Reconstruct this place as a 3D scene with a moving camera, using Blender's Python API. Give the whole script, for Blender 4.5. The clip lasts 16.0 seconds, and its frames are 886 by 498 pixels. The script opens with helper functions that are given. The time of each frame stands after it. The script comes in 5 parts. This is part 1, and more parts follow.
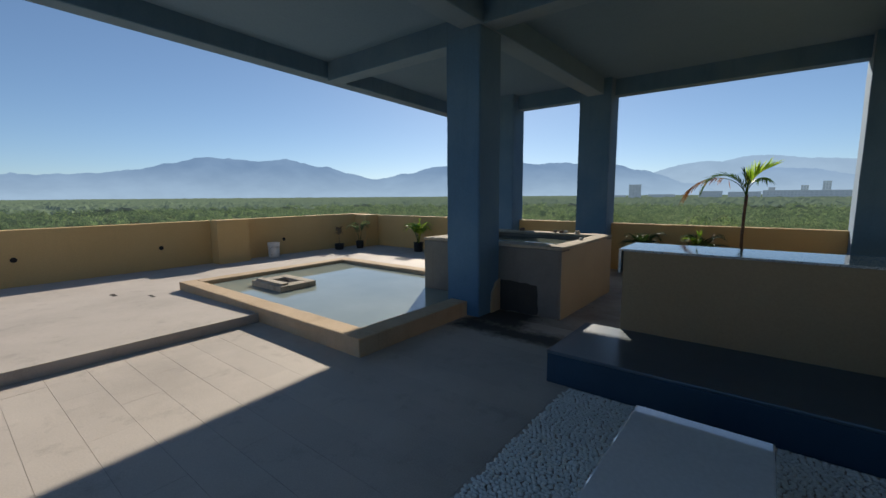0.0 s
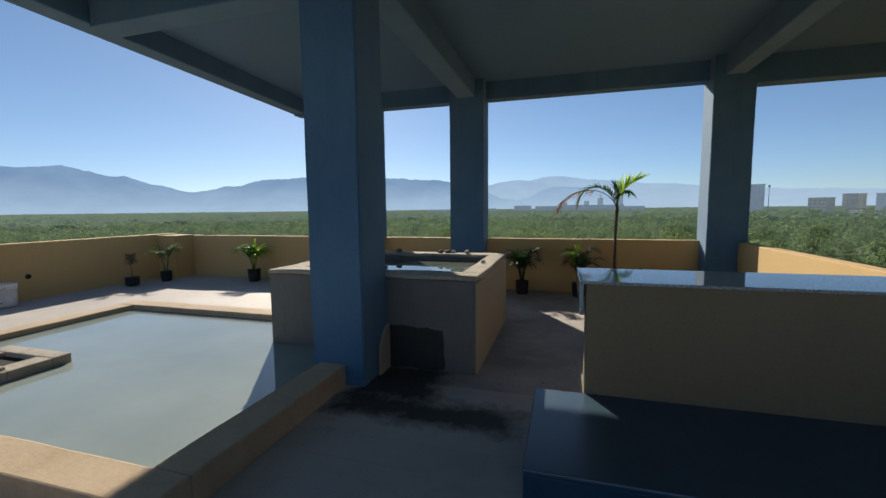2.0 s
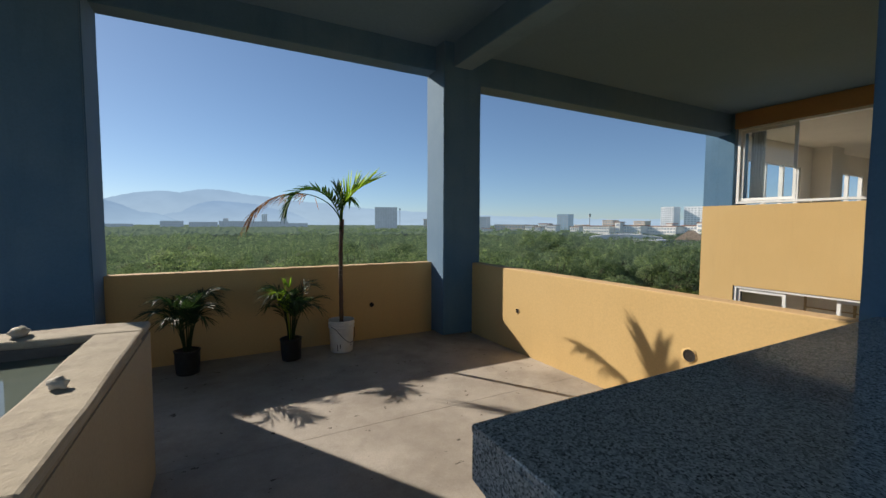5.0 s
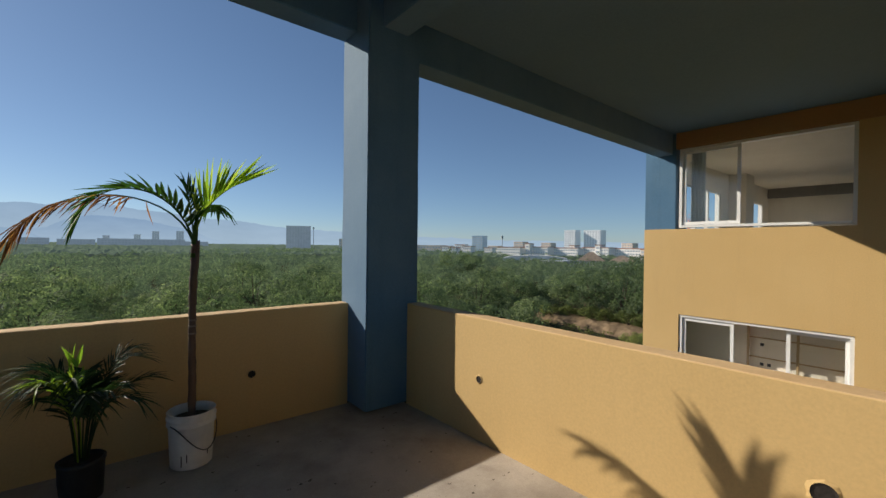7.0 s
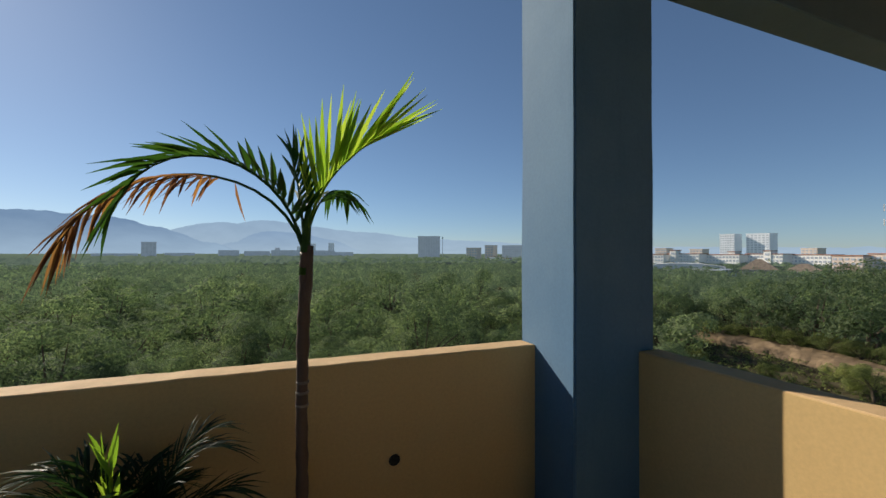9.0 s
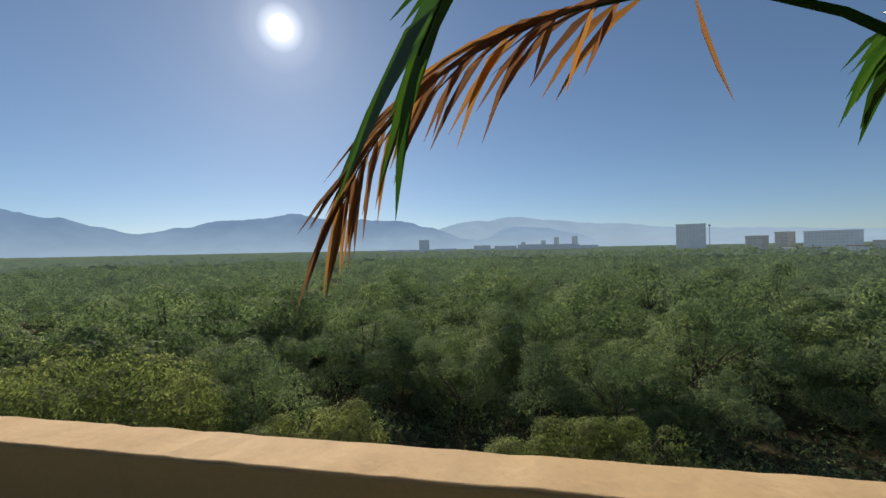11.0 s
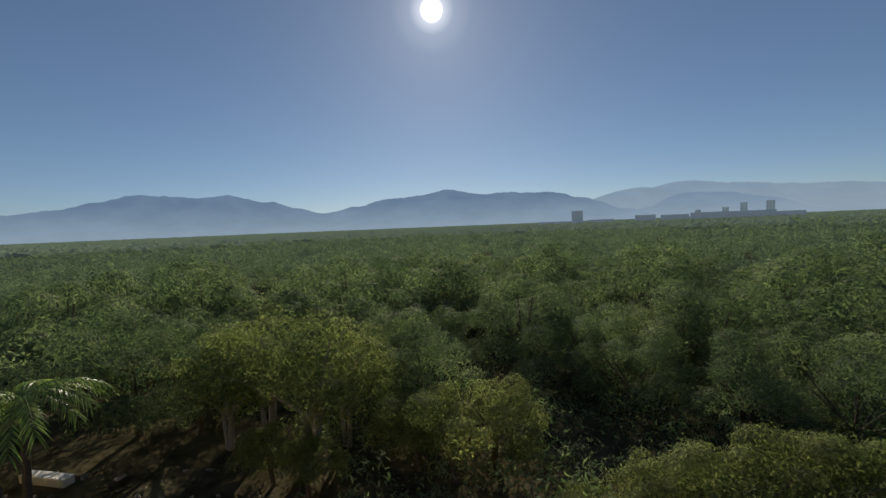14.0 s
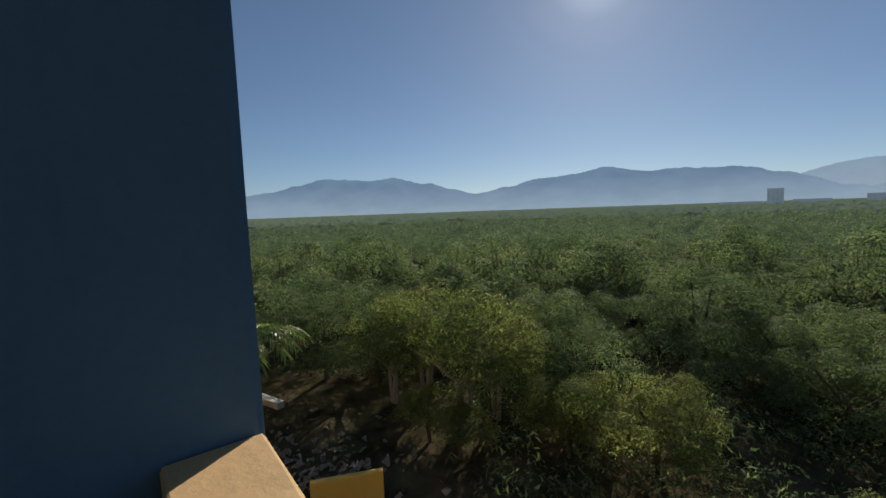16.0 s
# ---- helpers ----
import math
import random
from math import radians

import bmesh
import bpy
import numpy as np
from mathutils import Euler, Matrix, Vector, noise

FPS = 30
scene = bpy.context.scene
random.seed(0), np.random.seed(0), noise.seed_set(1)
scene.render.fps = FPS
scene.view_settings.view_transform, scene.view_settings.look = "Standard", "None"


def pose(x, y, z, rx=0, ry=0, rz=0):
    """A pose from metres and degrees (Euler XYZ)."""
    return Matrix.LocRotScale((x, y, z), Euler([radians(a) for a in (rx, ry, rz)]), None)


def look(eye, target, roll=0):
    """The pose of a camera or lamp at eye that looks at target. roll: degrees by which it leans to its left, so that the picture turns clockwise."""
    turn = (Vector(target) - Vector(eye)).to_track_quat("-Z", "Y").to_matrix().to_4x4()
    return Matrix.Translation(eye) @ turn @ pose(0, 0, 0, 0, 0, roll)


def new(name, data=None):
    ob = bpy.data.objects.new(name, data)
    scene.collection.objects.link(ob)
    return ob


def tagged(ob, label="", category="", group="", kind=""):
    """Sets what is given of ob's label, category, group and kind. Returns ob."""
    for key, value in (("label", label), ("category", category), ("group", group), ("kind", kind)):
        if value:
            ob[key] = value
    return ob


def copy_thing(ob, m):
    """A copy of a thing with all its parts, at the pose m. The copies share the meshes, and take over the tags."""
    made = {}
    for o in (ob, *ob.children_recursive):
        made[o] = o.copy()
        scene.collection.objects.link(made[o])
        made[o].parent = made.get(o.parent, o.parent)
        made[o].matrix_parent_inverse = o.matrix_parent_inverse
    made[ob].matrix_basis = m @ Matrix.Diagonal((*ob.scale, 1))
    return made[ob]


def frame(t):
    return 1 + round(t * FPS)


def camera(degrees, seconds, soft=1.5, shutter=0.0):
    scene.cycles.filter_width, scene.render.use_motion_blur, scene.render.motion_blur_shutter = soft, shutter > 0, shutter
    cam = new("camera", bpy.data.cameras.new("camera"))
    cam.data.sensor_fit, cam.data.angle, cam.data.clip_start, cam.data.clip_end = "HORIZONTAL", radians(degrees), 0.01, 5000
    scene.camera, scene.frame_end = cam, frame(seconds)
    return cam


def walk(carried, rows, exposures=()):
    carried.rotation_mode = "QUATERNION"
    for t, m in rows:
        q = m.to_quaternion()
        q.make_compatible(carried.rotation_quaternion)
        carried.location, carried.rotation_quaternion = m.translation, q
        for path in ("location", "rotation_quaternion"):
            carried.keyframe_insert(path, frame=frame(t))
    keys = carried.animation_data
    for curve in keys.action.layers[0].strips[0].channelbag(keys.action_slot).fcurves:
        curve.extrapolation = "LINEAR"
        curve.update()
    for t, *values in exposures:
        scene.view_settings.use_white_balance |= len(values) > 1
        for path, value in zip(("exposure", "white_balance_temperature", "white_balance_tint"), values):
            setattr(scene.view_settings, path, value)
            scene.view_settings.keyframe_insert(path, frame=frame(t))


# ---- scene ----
cam = camera(94.4, 16.0)
PATH = [
    (0, (-1.107, -9.674, 1.645), (-2.337, -8.118, 1.387), -0.4),
    (0.5, (-1.486, -9.436, 1.642), (-2.598, -7.792, 1.399), -0.6),
    (1, (-1.825, -9.134, 1.632), (-2.776, -7.389, 1.407), -0.7),
    (1.5, (-2.142, -8.826, 1.618), (-2.906, -6.989, 1.409), -0.7),
    (2, (-2.369, -8.403, 1.623), (-2.929, -6.493, 1.428), -0.6),
    (2.5, (-2.552, -7.952, 1.612), (-2.898, -5.990, 1.432), -0.4),
    (3, (-2.646, -7.462, 1.585), (-2.759, -5.472, 1.422), -0.3),
    (3.5, (-2.721, -6.960, 1.593), (-2.569, -4.972, 1.439), -0.4),
    (4, (-2.775, -6.482, 1.602), (-2.348, -4.534, 1.455), -0.3),
    (4.5, (-2.755, -5.981, 1.593), (-2.059, -4.111, 1.458), -0.0),
    (5, (-2.742, -5.501, 1.566), (-1.802, -3.740, 1.447), 0.2),
    (7.5, (-1.767, -3.517, 1.618), (-0.487, -1.980, 1.607), 0.7),
    (8, (-1.639, -3.096, 1.604), (-0.487, -1.461, 1.608), 0.6),
    (8.5, (-1.569, -2.678, 1.602), (-0.598, -0.929, 1.618), 0.3),
    (9, (-1.560, -2.244, 1.597), (-0.806, -0.392, 1.617), 0.1),
    (9.5, (-1.629, -1.845, 1.587), (-1.131, 0.091, 1.610), 0.2),
    (10, (-1.707, -1.476, 1.568), (-1.484, 0.512, 1.581), -0.2),
    (12.5, (-2.536, -0.399, 1.499), (-3.515, 1.345, 1.460), -1.9),
    (13, (-2.655, -0.296, 1.534), (-3.676, 1.423, 1.487), -2.0),
    (13.5, (-2.716, -0.153, 1.516), (-3.745, 1.560, 1.442), -2.3),
    (14, (-2.761, -0.009, 1.490), (-3.810, 1.690, 1.376), -2.3),
    (14.5, (-2.817, 0.101, 1.462), (-3.937, 1.750, 1.307), -2.2),
    (15, (-2.901, 0.140, 1.437), (-4.139, 1.700, 1.257), -2.2),
    (15.5, (-3.016, 0.072, 1.425), (-4.408, 1.496, 1.236), -2.1),
    (16, (-3.105, -0.010, 1.394), (-4.684, 1.204, 1.211), -2.0),
]
walk(cam, [(t, look(eye, target, roll)) for t, eye, target, roll in PATH],
     [(0, 0.42, 6450, 10), (3, 0.58, 6300, 10), (4, 0.62, 6250, 10), (5, 0.48, 6450, 10), (8, 0.26, 6450, 10), (10, 0.3, 6550, 10), (12.5, 0.0, 6600, 10), (13.5, -0.17, 6650, 10), (15.5, -0.1, 6700, 10), (16, -0.05, 6700, 10)])

# ---- world, sun, exposure ----
SUN_AZ, SUN_EL = -31.5, 27.0          # degrees from +y towards +x, and above the horizon


def heading(az, el):
    a, e = radians(az), radians(el)
    return Vector((math.sin(a) * math.cos(e), math.cos(a) * math.cos(e), math.sin(e)))


world = bpy.data.worlds.new("sky")
scene.world = world
world.use_nodes = True
wn = world.node_tree
sky = wn.nodes.new("ShaderNodeTexSky")
sky.sky_type, sky.sun_disc = "NISHITA", False
sky.sun_elevation, sky.sun_rotation = radians(SUN_EL), radians(SUN_AZ)
sky.altitude, sky.air_density, sky.dust_density, sky.ozone_density = 0, 0.72, 0.14, 4.8
tint = wn.nodes.new("ShaderNodeMix")
tint.data_type, tint.blend_type = "RGBA", "MULTIPLY"
tint.inputs[0].default_value, tint.inputs[7].default_value = 1.0, (0.93, 0.985, 1.0, 1)
wn.links.new(sky.outputs["Color"], tint.inputs[6])
even = wn.nodes.new("ShaderNodeGamma")
even.inputs["Gamma"].default_value = 0.8
wn.links.new(tint.outputs[2], even.inputs["Color"])
wn.links.new(even.outputs["Color"], wn.nodes["Background"].inputs["Color"])
wn.nodes["Background"].inputs["Strength"].default_value = 0.102

sun = new("sun_lamp", bpy.data.lights.new("sun_lamp", "SUN"))
sun.data.energy, sun.data.angle, sun.data.color = 4.55, radians(0.5), (1.0, 0.9, 0.76)
sun.matrix_basis = look((0, 0, 30), Vector((0, 0, 30)) - heading(SUN_AZ, SUN_EL))


# ---- materials ----
def nodes_of(name):
    m = bpy.data.materials.new(name)
    m.use_nodes = True
    t = m.node_tree
    return m, t, t.nodes["Principled BSDF"]


def link(t, a, b):
    t.links.new(a, b)


def mixed(t, fac, a, b, mode="MIX"):
    n = t.nodes.new("ShaderNodeMix")
    n.data_type, n.blend_type = "RGBA", mode
    for sock, v in ((n.inputs[0], fac), (n.inputs[6], a), (n.inputs[7], b)):
        if hasattr(v, "is_output"):
            t.links.new(v, sock)
        elif isinstance(v, (int, float)):
            sock.default_value = v
        else:
            sock.default_value = (*v, 1)
    return n.outputs[2]


def noise_of(t, scale, detail=6, rough=0.6, coord=None, kind="ShaderNodeTexNoise"):
    n = t.nodes.new(kind)
    n.inputs["Scale"].default_value = scale
    if kind == "ShaderNodeTexNoise":
        n.inputs["Detail"].default_value, n.inputs["Roughness"].default_value = detail, rough
    if coord is not None:
        t.links.new(coord, n.inputs["Vector"])
    return n


def ramp(t, fac, stops):
    n = t.nodes.new("ShaderNodeValToRGB")
    while len(n.color_ramp.elements) < len(stops):
        n.color_ramp.elements.new(0.5)
    for e, (p, c) in zip(n.color_ramp.elements, stops):
        e.position, e.color = p, (*c, 1) if len(c) == 3 else c
    t.links.new(fac, n.inputs["Fac"])
    return n.outputs["Color"]


def place_of(t, stretch=(1, 1, 1)):
    g = t.nodes.new("ShaderNodeNewGeometry")
    if stretch == (1, 1, 1):
        return g.outputs["Position"]
    m = t.nodes.new("ShaderNodeMapping")
    m.inputs["Scale"].default_value = stretch
    t.links.new(g.outputs["Position"], m.inputs["Vector"])
    return m.outputs["Vector"]


def bumped(t, b, height, strength=0.3, distance=0.01):
    n = t.nodes.new("ShaderNodeBump")
    n.inputs["Strength"].default_value, n.inputs["Distance"].default_value = strength, distance
    t.links.new(height, n.inputs["Height"])
    t.links.new(n.outputs["Normal"], b.inputs["Normal"])


def stained(name, base, dark, light, rough=0.8, coarse=0.9, fine=60, bump=0.25, streak=0.35, gloss=0.3):
    """Painted or rendered wall: slow blotches, vertical rain streaks, fine grain and relief."""
    m, t, b = nodes_of(name)
    p = place_of(t)
    big = noise_of(t, coarse, 5, 0.6, p)
    c = mixed(t, ramp(t, big.outputs["Fac"], [(0.35, (0, 0, 0)), (0.7, (1, 1, 1))]), base, light)
    runs = noise_of(t, 2.2, 6, 0.65, place_of(t, (2.2, 2.2, 0.25)))
    s = ramp(t, runs.outputs["Fac"], [(0.52, (0, 0, 0)), (0.75, (1, 1, 1))])
    k = t.nodes.new("ShaderNodeMath")
    k.operation = "MULTIPLY"
    k.inputs[1].default_value = streak
    t.links.new(s, k.inputs[0])
    c = mixed(t, k.outputs[0], c, dark)
    grain = noise_of(t, fine, 4, 0.7, p)
    c = mixed(t, 0.18, c, ramp(t, grain.outputs["Fac"], [(0.3, tuple(v * 0.6 for v in base)), (0.7, tuple(min(1, v * 1.35) for v in base))]))
    link(t, c, b.inputs["Base Color"])
    b.inputs["Roughness"].default_value = rough
    b.inputs["Specular IOR Level"].default_value = gloss
    trowel = noise_of(t, 7, 6, 0.6, p)
    h = mixed(t, 0.35, trowel.outputs["Fac"], grain.outputs["Fac"])
    bumped(t, b, h, bump, 0.012)
    return m


def plain(name, color, rough=0.6, metal=0.0, vary=0.25, scale=25, bump=0.1, gloss=0.4):
    m, t, b = nodes_of(name)
    n = noise_of(t, scale, 5, 0.6, place_of(t))
    c = ramp(t, n.outputs["Fac"], [(0.3, tuple(v * (1 - vary) for v in color)), (0.7, tuple(min(1, v * (1 + vary)) for v in color))])
    link(t, c, b.inputs["Base Color"])
    b.inputs["Roughness"].default_value, b.inputs["Metallic"].default_value = rough, metal
    b.inputs["Specular IOR Level"].default_value = gloss
    if bump:
        bumped(t, b, n.outputs["Fac"], bump, 0.004)
    return m


M_BLUE = stained("blue_wall_paint", (0.066, 0.158, 0.27), (0.04, 0.095, 0.165), (0.105, 0.205, 0.31), 0.78, 1.1, 45, 0.16, 0.4, 0.2)
M_BLUE.node_tree.nodes["Principled BSDF"].inputs["Sheen Weight"].default_value = 0.3      # chalky, dusty paint
M_DEEP = stained("deep_blue_paint", (0.014, 0.046, 0.085), (0.01, 0.028, 0.05), (0.024, 0.066, 0.115), 0.55, 1.2, 50, 0.2, 0.3)
# platform top: riser blue with the sheen of the sky lightened into it
M_DEEP_TOP = stained("sky_sheen_blue_paint", (0.024, 0.062, 0.098), (0.015, 0.038, 0.06), (0.042, 0.09, 0.13), 0.36, 1.6, 50, 0.1, 0.4, 1.0)
M_CEIL = stained("ceiling_paint", (0.118, 0.205, 0.305), (0.10, 0.175, 0.265), (0.135, 0.222, 0.325), 0.85, 0.6, 35, 0.15, 0.1)
M_OCHRE = stained("ochre_wall_paint", (0.565, 0.385, 0.163), (0.44, 0.30, 0.14), (0.61, 0.425, 0.19), 0.72, 0.7, 55, 0.08, 0.22)
M_CAP = stained("ochre_cap_render", (0.62, 0.42, 0.22), (0.40, 0.28, 0.17), (0.70, 0.50, 0.28), 0.85, 2.5, 30, 0.5, 0.3)
M_CEMENT = stained("grey_cement_render", (0.165, 0.155, 0.14), (0.08, 0.076, 0.07), (0.215, 0.205, 0.185), 0.9, 1.6, 35, 0.5, 0.5)
M_WET = stained("wet_cement", (0.032, 0.031, 0.029), (0.016, 0.016, 0.016), (0.05, 0.047, 0.043), 0.6, 2.5, 35, 0.5, 0.4)
M_RIM = stained("rough_cement_rim", (0.38, 0.33, 0.26), (0.13, 0.115, 0.095), (0.50, 0.44, 0.35), 0.9, 3.5, 22, 1.0, 0.75)
M_TAN = stained("tan_bar_render", (0.37, 0.31, 0.225), (0.27, 0.225, 0.165), (0.42, 0.355, 0.255), 0.8, 0.8, 50, 0.25, 0.2)
M_WHITE = plain("white_plastic", (0.72, 0.70, 0.66), 0.45, 0, 0.12, 9)
M_BAR = stained("tan_bar_paint", (0.25, 0.185, 0.11), (0.19, 0.14, 0.085), (0.29, 0.22, 0.135), 0.8, 0.8, 50, 0.25, 0.2)
M_BLACK = plain("black_plastic", (0.02, 0.021, 0.022), 0.5, 0, 0.3, 20)
M_ALU = plain("white_aluminium", (0.78, 0.78, 0.76), 0.35, 0, 0.05, 6, 0)
# near black colour that stands for the shade inside holes
M_DARK = plain("painted_hole_shade", (0.025, 0.02, 0.017), 0.95, 0, 0.5, 40, 0.5)


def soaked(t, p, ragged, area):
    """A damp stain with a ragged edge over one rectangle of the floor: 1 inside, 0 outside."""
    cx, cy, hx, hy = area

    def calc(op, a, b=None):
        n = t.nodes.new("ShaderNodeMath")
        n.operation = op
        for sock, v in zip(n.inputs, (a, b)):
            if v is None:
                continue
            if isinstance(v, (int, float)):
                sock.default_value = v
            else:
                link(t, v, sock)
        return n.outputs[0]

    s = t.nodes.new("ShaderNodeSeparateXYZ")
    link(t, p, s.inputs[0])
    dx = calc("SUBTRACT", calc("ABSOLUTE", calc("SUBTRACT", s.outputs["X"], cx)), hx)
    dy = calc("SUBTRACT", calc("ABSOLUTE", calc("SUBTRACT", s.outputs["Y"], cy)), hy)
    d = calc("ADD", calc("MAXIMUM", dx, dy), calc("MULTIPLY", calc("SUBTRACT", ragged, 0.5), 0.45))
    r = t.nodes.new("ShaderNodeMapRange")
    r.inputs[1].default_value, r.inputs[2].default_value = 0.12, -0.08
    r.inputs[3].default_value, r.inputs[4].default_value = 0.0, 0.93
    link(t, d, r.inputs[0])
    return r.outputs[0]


def floor_material(name, dirt):
    m, t, b = nodes_of(name)
    p = place_of(t)
    big = noise_of(t, 0.55, 7, 0.62, p)
    c = ramp(t, big.outputs["Fac"], [(0.3, (0.365, 0.325, 0.28)), (0.5, (0.475, 0.425, 0.37)), (0.72, (0.55, 0.495, 0.435))])
    spots = noise_of(t, 3.3, 8, 0.7, p)
    c = mixed(t, ramp(t, spots.outputs["Fac"], [(0.55, (0, 0, 0)), (0.74, (0.55, 0.55, 0.55))]), c, (0.22, 0.19, 0.165))
    dust = noise_of(t, 1.4, 8, 0.75, p)
    c = mixed(t, ramp(t, dust.outputs["Fac"], [(0.52, (0, 0, 0)), (0.7, (0.45, 0.45, 0.45))]), c, (0.57, 0.50, 0.435))
    grain = noise_of(t, 90, 3, 0.7, p)
    c = mixed(t, 0.25, c, ramp(t, grain.outputs["Fac"], [(0.3, (0.24, 0.205, 0.18)), (0.7, (0.58, 0.51, 0.45))]))
    if dirt:
        d = noise_of(t, 0.8, 8, 0.7, p)
        c = mixed(t, ramp(t, d.outputs["Fac"], [(0.40, (0, 0, 0)), (0.64, (0.65, 0.65, 0.65))]), c, (0.19, 0.155, 0.12))
        specks = noise_of(t, 16, 3, 0.5, p)
        c = mixed(t, ramp(t, specks.outputs["Fac"], [(0.70, (0, 0, 0)), (0.73, (0.9, 0.9, 0.9))]), c, (0.07, 0.055, 0.04))
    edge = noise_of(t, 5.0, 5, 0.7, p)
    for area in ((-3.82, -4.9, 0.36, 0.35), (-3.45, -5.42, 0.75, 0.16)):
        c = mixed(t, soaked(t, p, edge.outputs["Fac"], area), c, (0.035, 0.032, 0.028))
    oi = t.nodes.new("ShaderNodeObjectInfo")
    tone = ramp(t, oi.outputs["Random"], [(0.0, (0.96, 0.96, 0.96)), (1.0, (1.03, 1.03, 1.02))])
    c = mixed(t, 1.0, c, tone, "MULTIPLY")
    link(t, c, b.inputs["Base Color"])
    b.inputs["Roughness"].default_value = 0.72
    bumped(t, b, mixed(t, 0.4, spots.outputs["Fac"], grain.outputs["Fac"]), 0.35, 0.006)
    return m


def granite_material():
    m, t, b = nodes_of("speckled_granite")
    p = place_of(t)
    v = noise_of(t, 215, coord=p, kind="ShaderNodeTexVoronoi")
    c = ramp(t, v.outputs["Color"], [(0.10, (0.07, 0.073, 0.075)), (0.30, (0.265, 0.285, 0.28)), (0.52, (0.45, 0.475, 0.465)), (0.8, (0.66, 0.66, 0.65))])
    n = noise_of(t, 60, 4, 0.6, p)
    c = mixed(t, ramp(t, n.outputs["Fac"], [(0.45, (0, 0, 0)), (0.62, (0.3, 0.3, 0.3))]), c, (0.17, 0.178, 0.18))
    link(t, c, b.inputs["Base Color"])
    b.inputs["Roughness"].default_value, b.inputs["IOR"].default_value = 0.05, 1.72
    return m


def water_material(name, low, high):
    m, t, b = nodes_of(name)
    p = place_of(t)
    n = noise_of(t, 1.1, 4, 0.5, p)
    c = ramp(t, n.outputs["Fac"], [(0.3, low), (0.7, high)])
    link(t, c, b.inputs["Base Color"])
    b.inputs["Roughness"].default_value, b.inputs["IOR"].default_value = 0.012, 1.6
    r = noise_of(t, 2.5, 3, 0.5, p)
    bumped(t, b, r.outputs["Fac"], 0.03, 0.01)
    return m


def glass_material():
    m, t, b = nodes_of("window_glass")
    b.inputs["Base Color"].default_value = (0.93, 0.97, 0.96, 1)
    b.inputs["Transmission Weight"].default_value = 1.0
    b.inputs["Roughness"].default_value, b.inputs["IOR"].default_value = 0.0, 1.45
    return m


def leaf_material(name, a, bcol, c, trans=0.35, rough=0.5, haze=0.0):
    m, t, b = nodes_of(name)
    g = t.nodes.new("ShaderNodeNewGeometry")
    oi = t.nodes.new("ShaderNodeObjectInfo")
    col = ramp(t, g.outputs["Random Per Island"], [(0.0, a), (0.55, bcol), (1.0, c)])
    tone = ramp(t, oi.outputs["Random"], [(0.0, (0.88, 0.92, 0.85)), (1.0, (1.16, 1.2, 1.06))])
    col = mixed(t, 1.0, col, tone, "MULTIPLY")
    clump = noise_of(t, 0.24, 3, 0.55, g.outputs["Position"])
    col = mixed(t, 1.0, col, ramp(t, clump.outputs["Fac"], [(0.36, (0.68, 0.75, 0.70)), (0.62, (1.38, 1.33, 1.26))]), "MULTIPLY")
    patch = noise_of(t, 0.06, 4, 0.6, g.outputs["Position"])
    col = mixed(t, 1.0, col, ramp(t, patch.outputs["Fac"], [(0.3, (0.88, 0.94, 0.88)), (0.7, (1.16, 1.17, 1.04))]), "MULTIPLY")
    link(t, col, b.inputs["Base Color"])
    b.inputs["Roughness"].default_value = rough
    b.inputs["Specular IOR Level"].default_value = 0.3 if rough < 0.6 else 0.12
    # air haze before distant leaves, painted in as a faint glow
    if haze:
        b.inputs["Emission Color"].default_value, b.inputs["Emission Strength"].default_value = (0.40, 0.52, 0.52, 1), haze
    tr = t.nodes.new("ShaderNodeBsdfTranslucent")
    link(t, mixed(t, 1.0, col, (1.22, 1.36, 0.92), "MULTIPLY"), tr.inputs["Color"])
    mx = t.nodes.new("ShaderNodeMixShader")
    mx.inputs[0].default_value = trans
    link(t, b.outputs["BSDF"], mx.inputs[1])
    link(t, tr.outputs["BSDF"], mx.inputs[2])
    link(t, mx.outputs["Shader"], t.nodes["Material Output"].inputs["Surface"])
    return m


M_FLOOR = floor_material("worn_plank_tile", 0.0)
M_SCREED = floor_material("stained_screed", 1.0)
M_GRANITE = granite_material()
M_WATER = water_material("murky_water", (0.27, 0.315, 0.28), (0.33, 0.375, 0.33))
M_WATER_CLEAR = water_material("clear_tub_water", (0.12, 0.15, 0.13), (0.19, 0.22, 0.19))
M_GLASS = glass_material()
M_LEAF = leaf_material("mangrove_leaf", (0.098, 0.122, 0.090), (0.15, 0.175, 0.128), (0.22, 0.245, 0.16), 0.52, 0.7)
M_LEAF_DARK = leaf_material("dark_leaf", (0.078, 0.10, 0.072), (0.118, 0.146, 0.102), (0.178, 0.202, 0.13), 0.52, 0.7)
M_LEAF_BUSH = leaf_material("olive_bush_leaf", (0.1, 0.11, 0.06), (0.15, 0.16, 0.088), (0.235, 0.226, 0.118), 0.66, 0.7)
M_FROND = leaf_material("green_palm_leaflet", (0.03, 0.075, 0.015), (0.045, 0.10, 0.02), (0.07, 0.13, 0.025), 0.45, 0.4)
M_FROND_YELLOW = leaf_material("yellow_green_palm_leaflet", (0.20, 0.28, 0.035), (0.30, 0.36, 0.05), (0.40, 0.42, 0.075), 0.6, 0.4)
M_FROND_DRY = leaf_material("dry_palm_leaflet", (0.16, 0.065, 0.06), (0.25, 0.095, 0.075), (0.44, 0.17, 0.075), 0.5, 0.6)
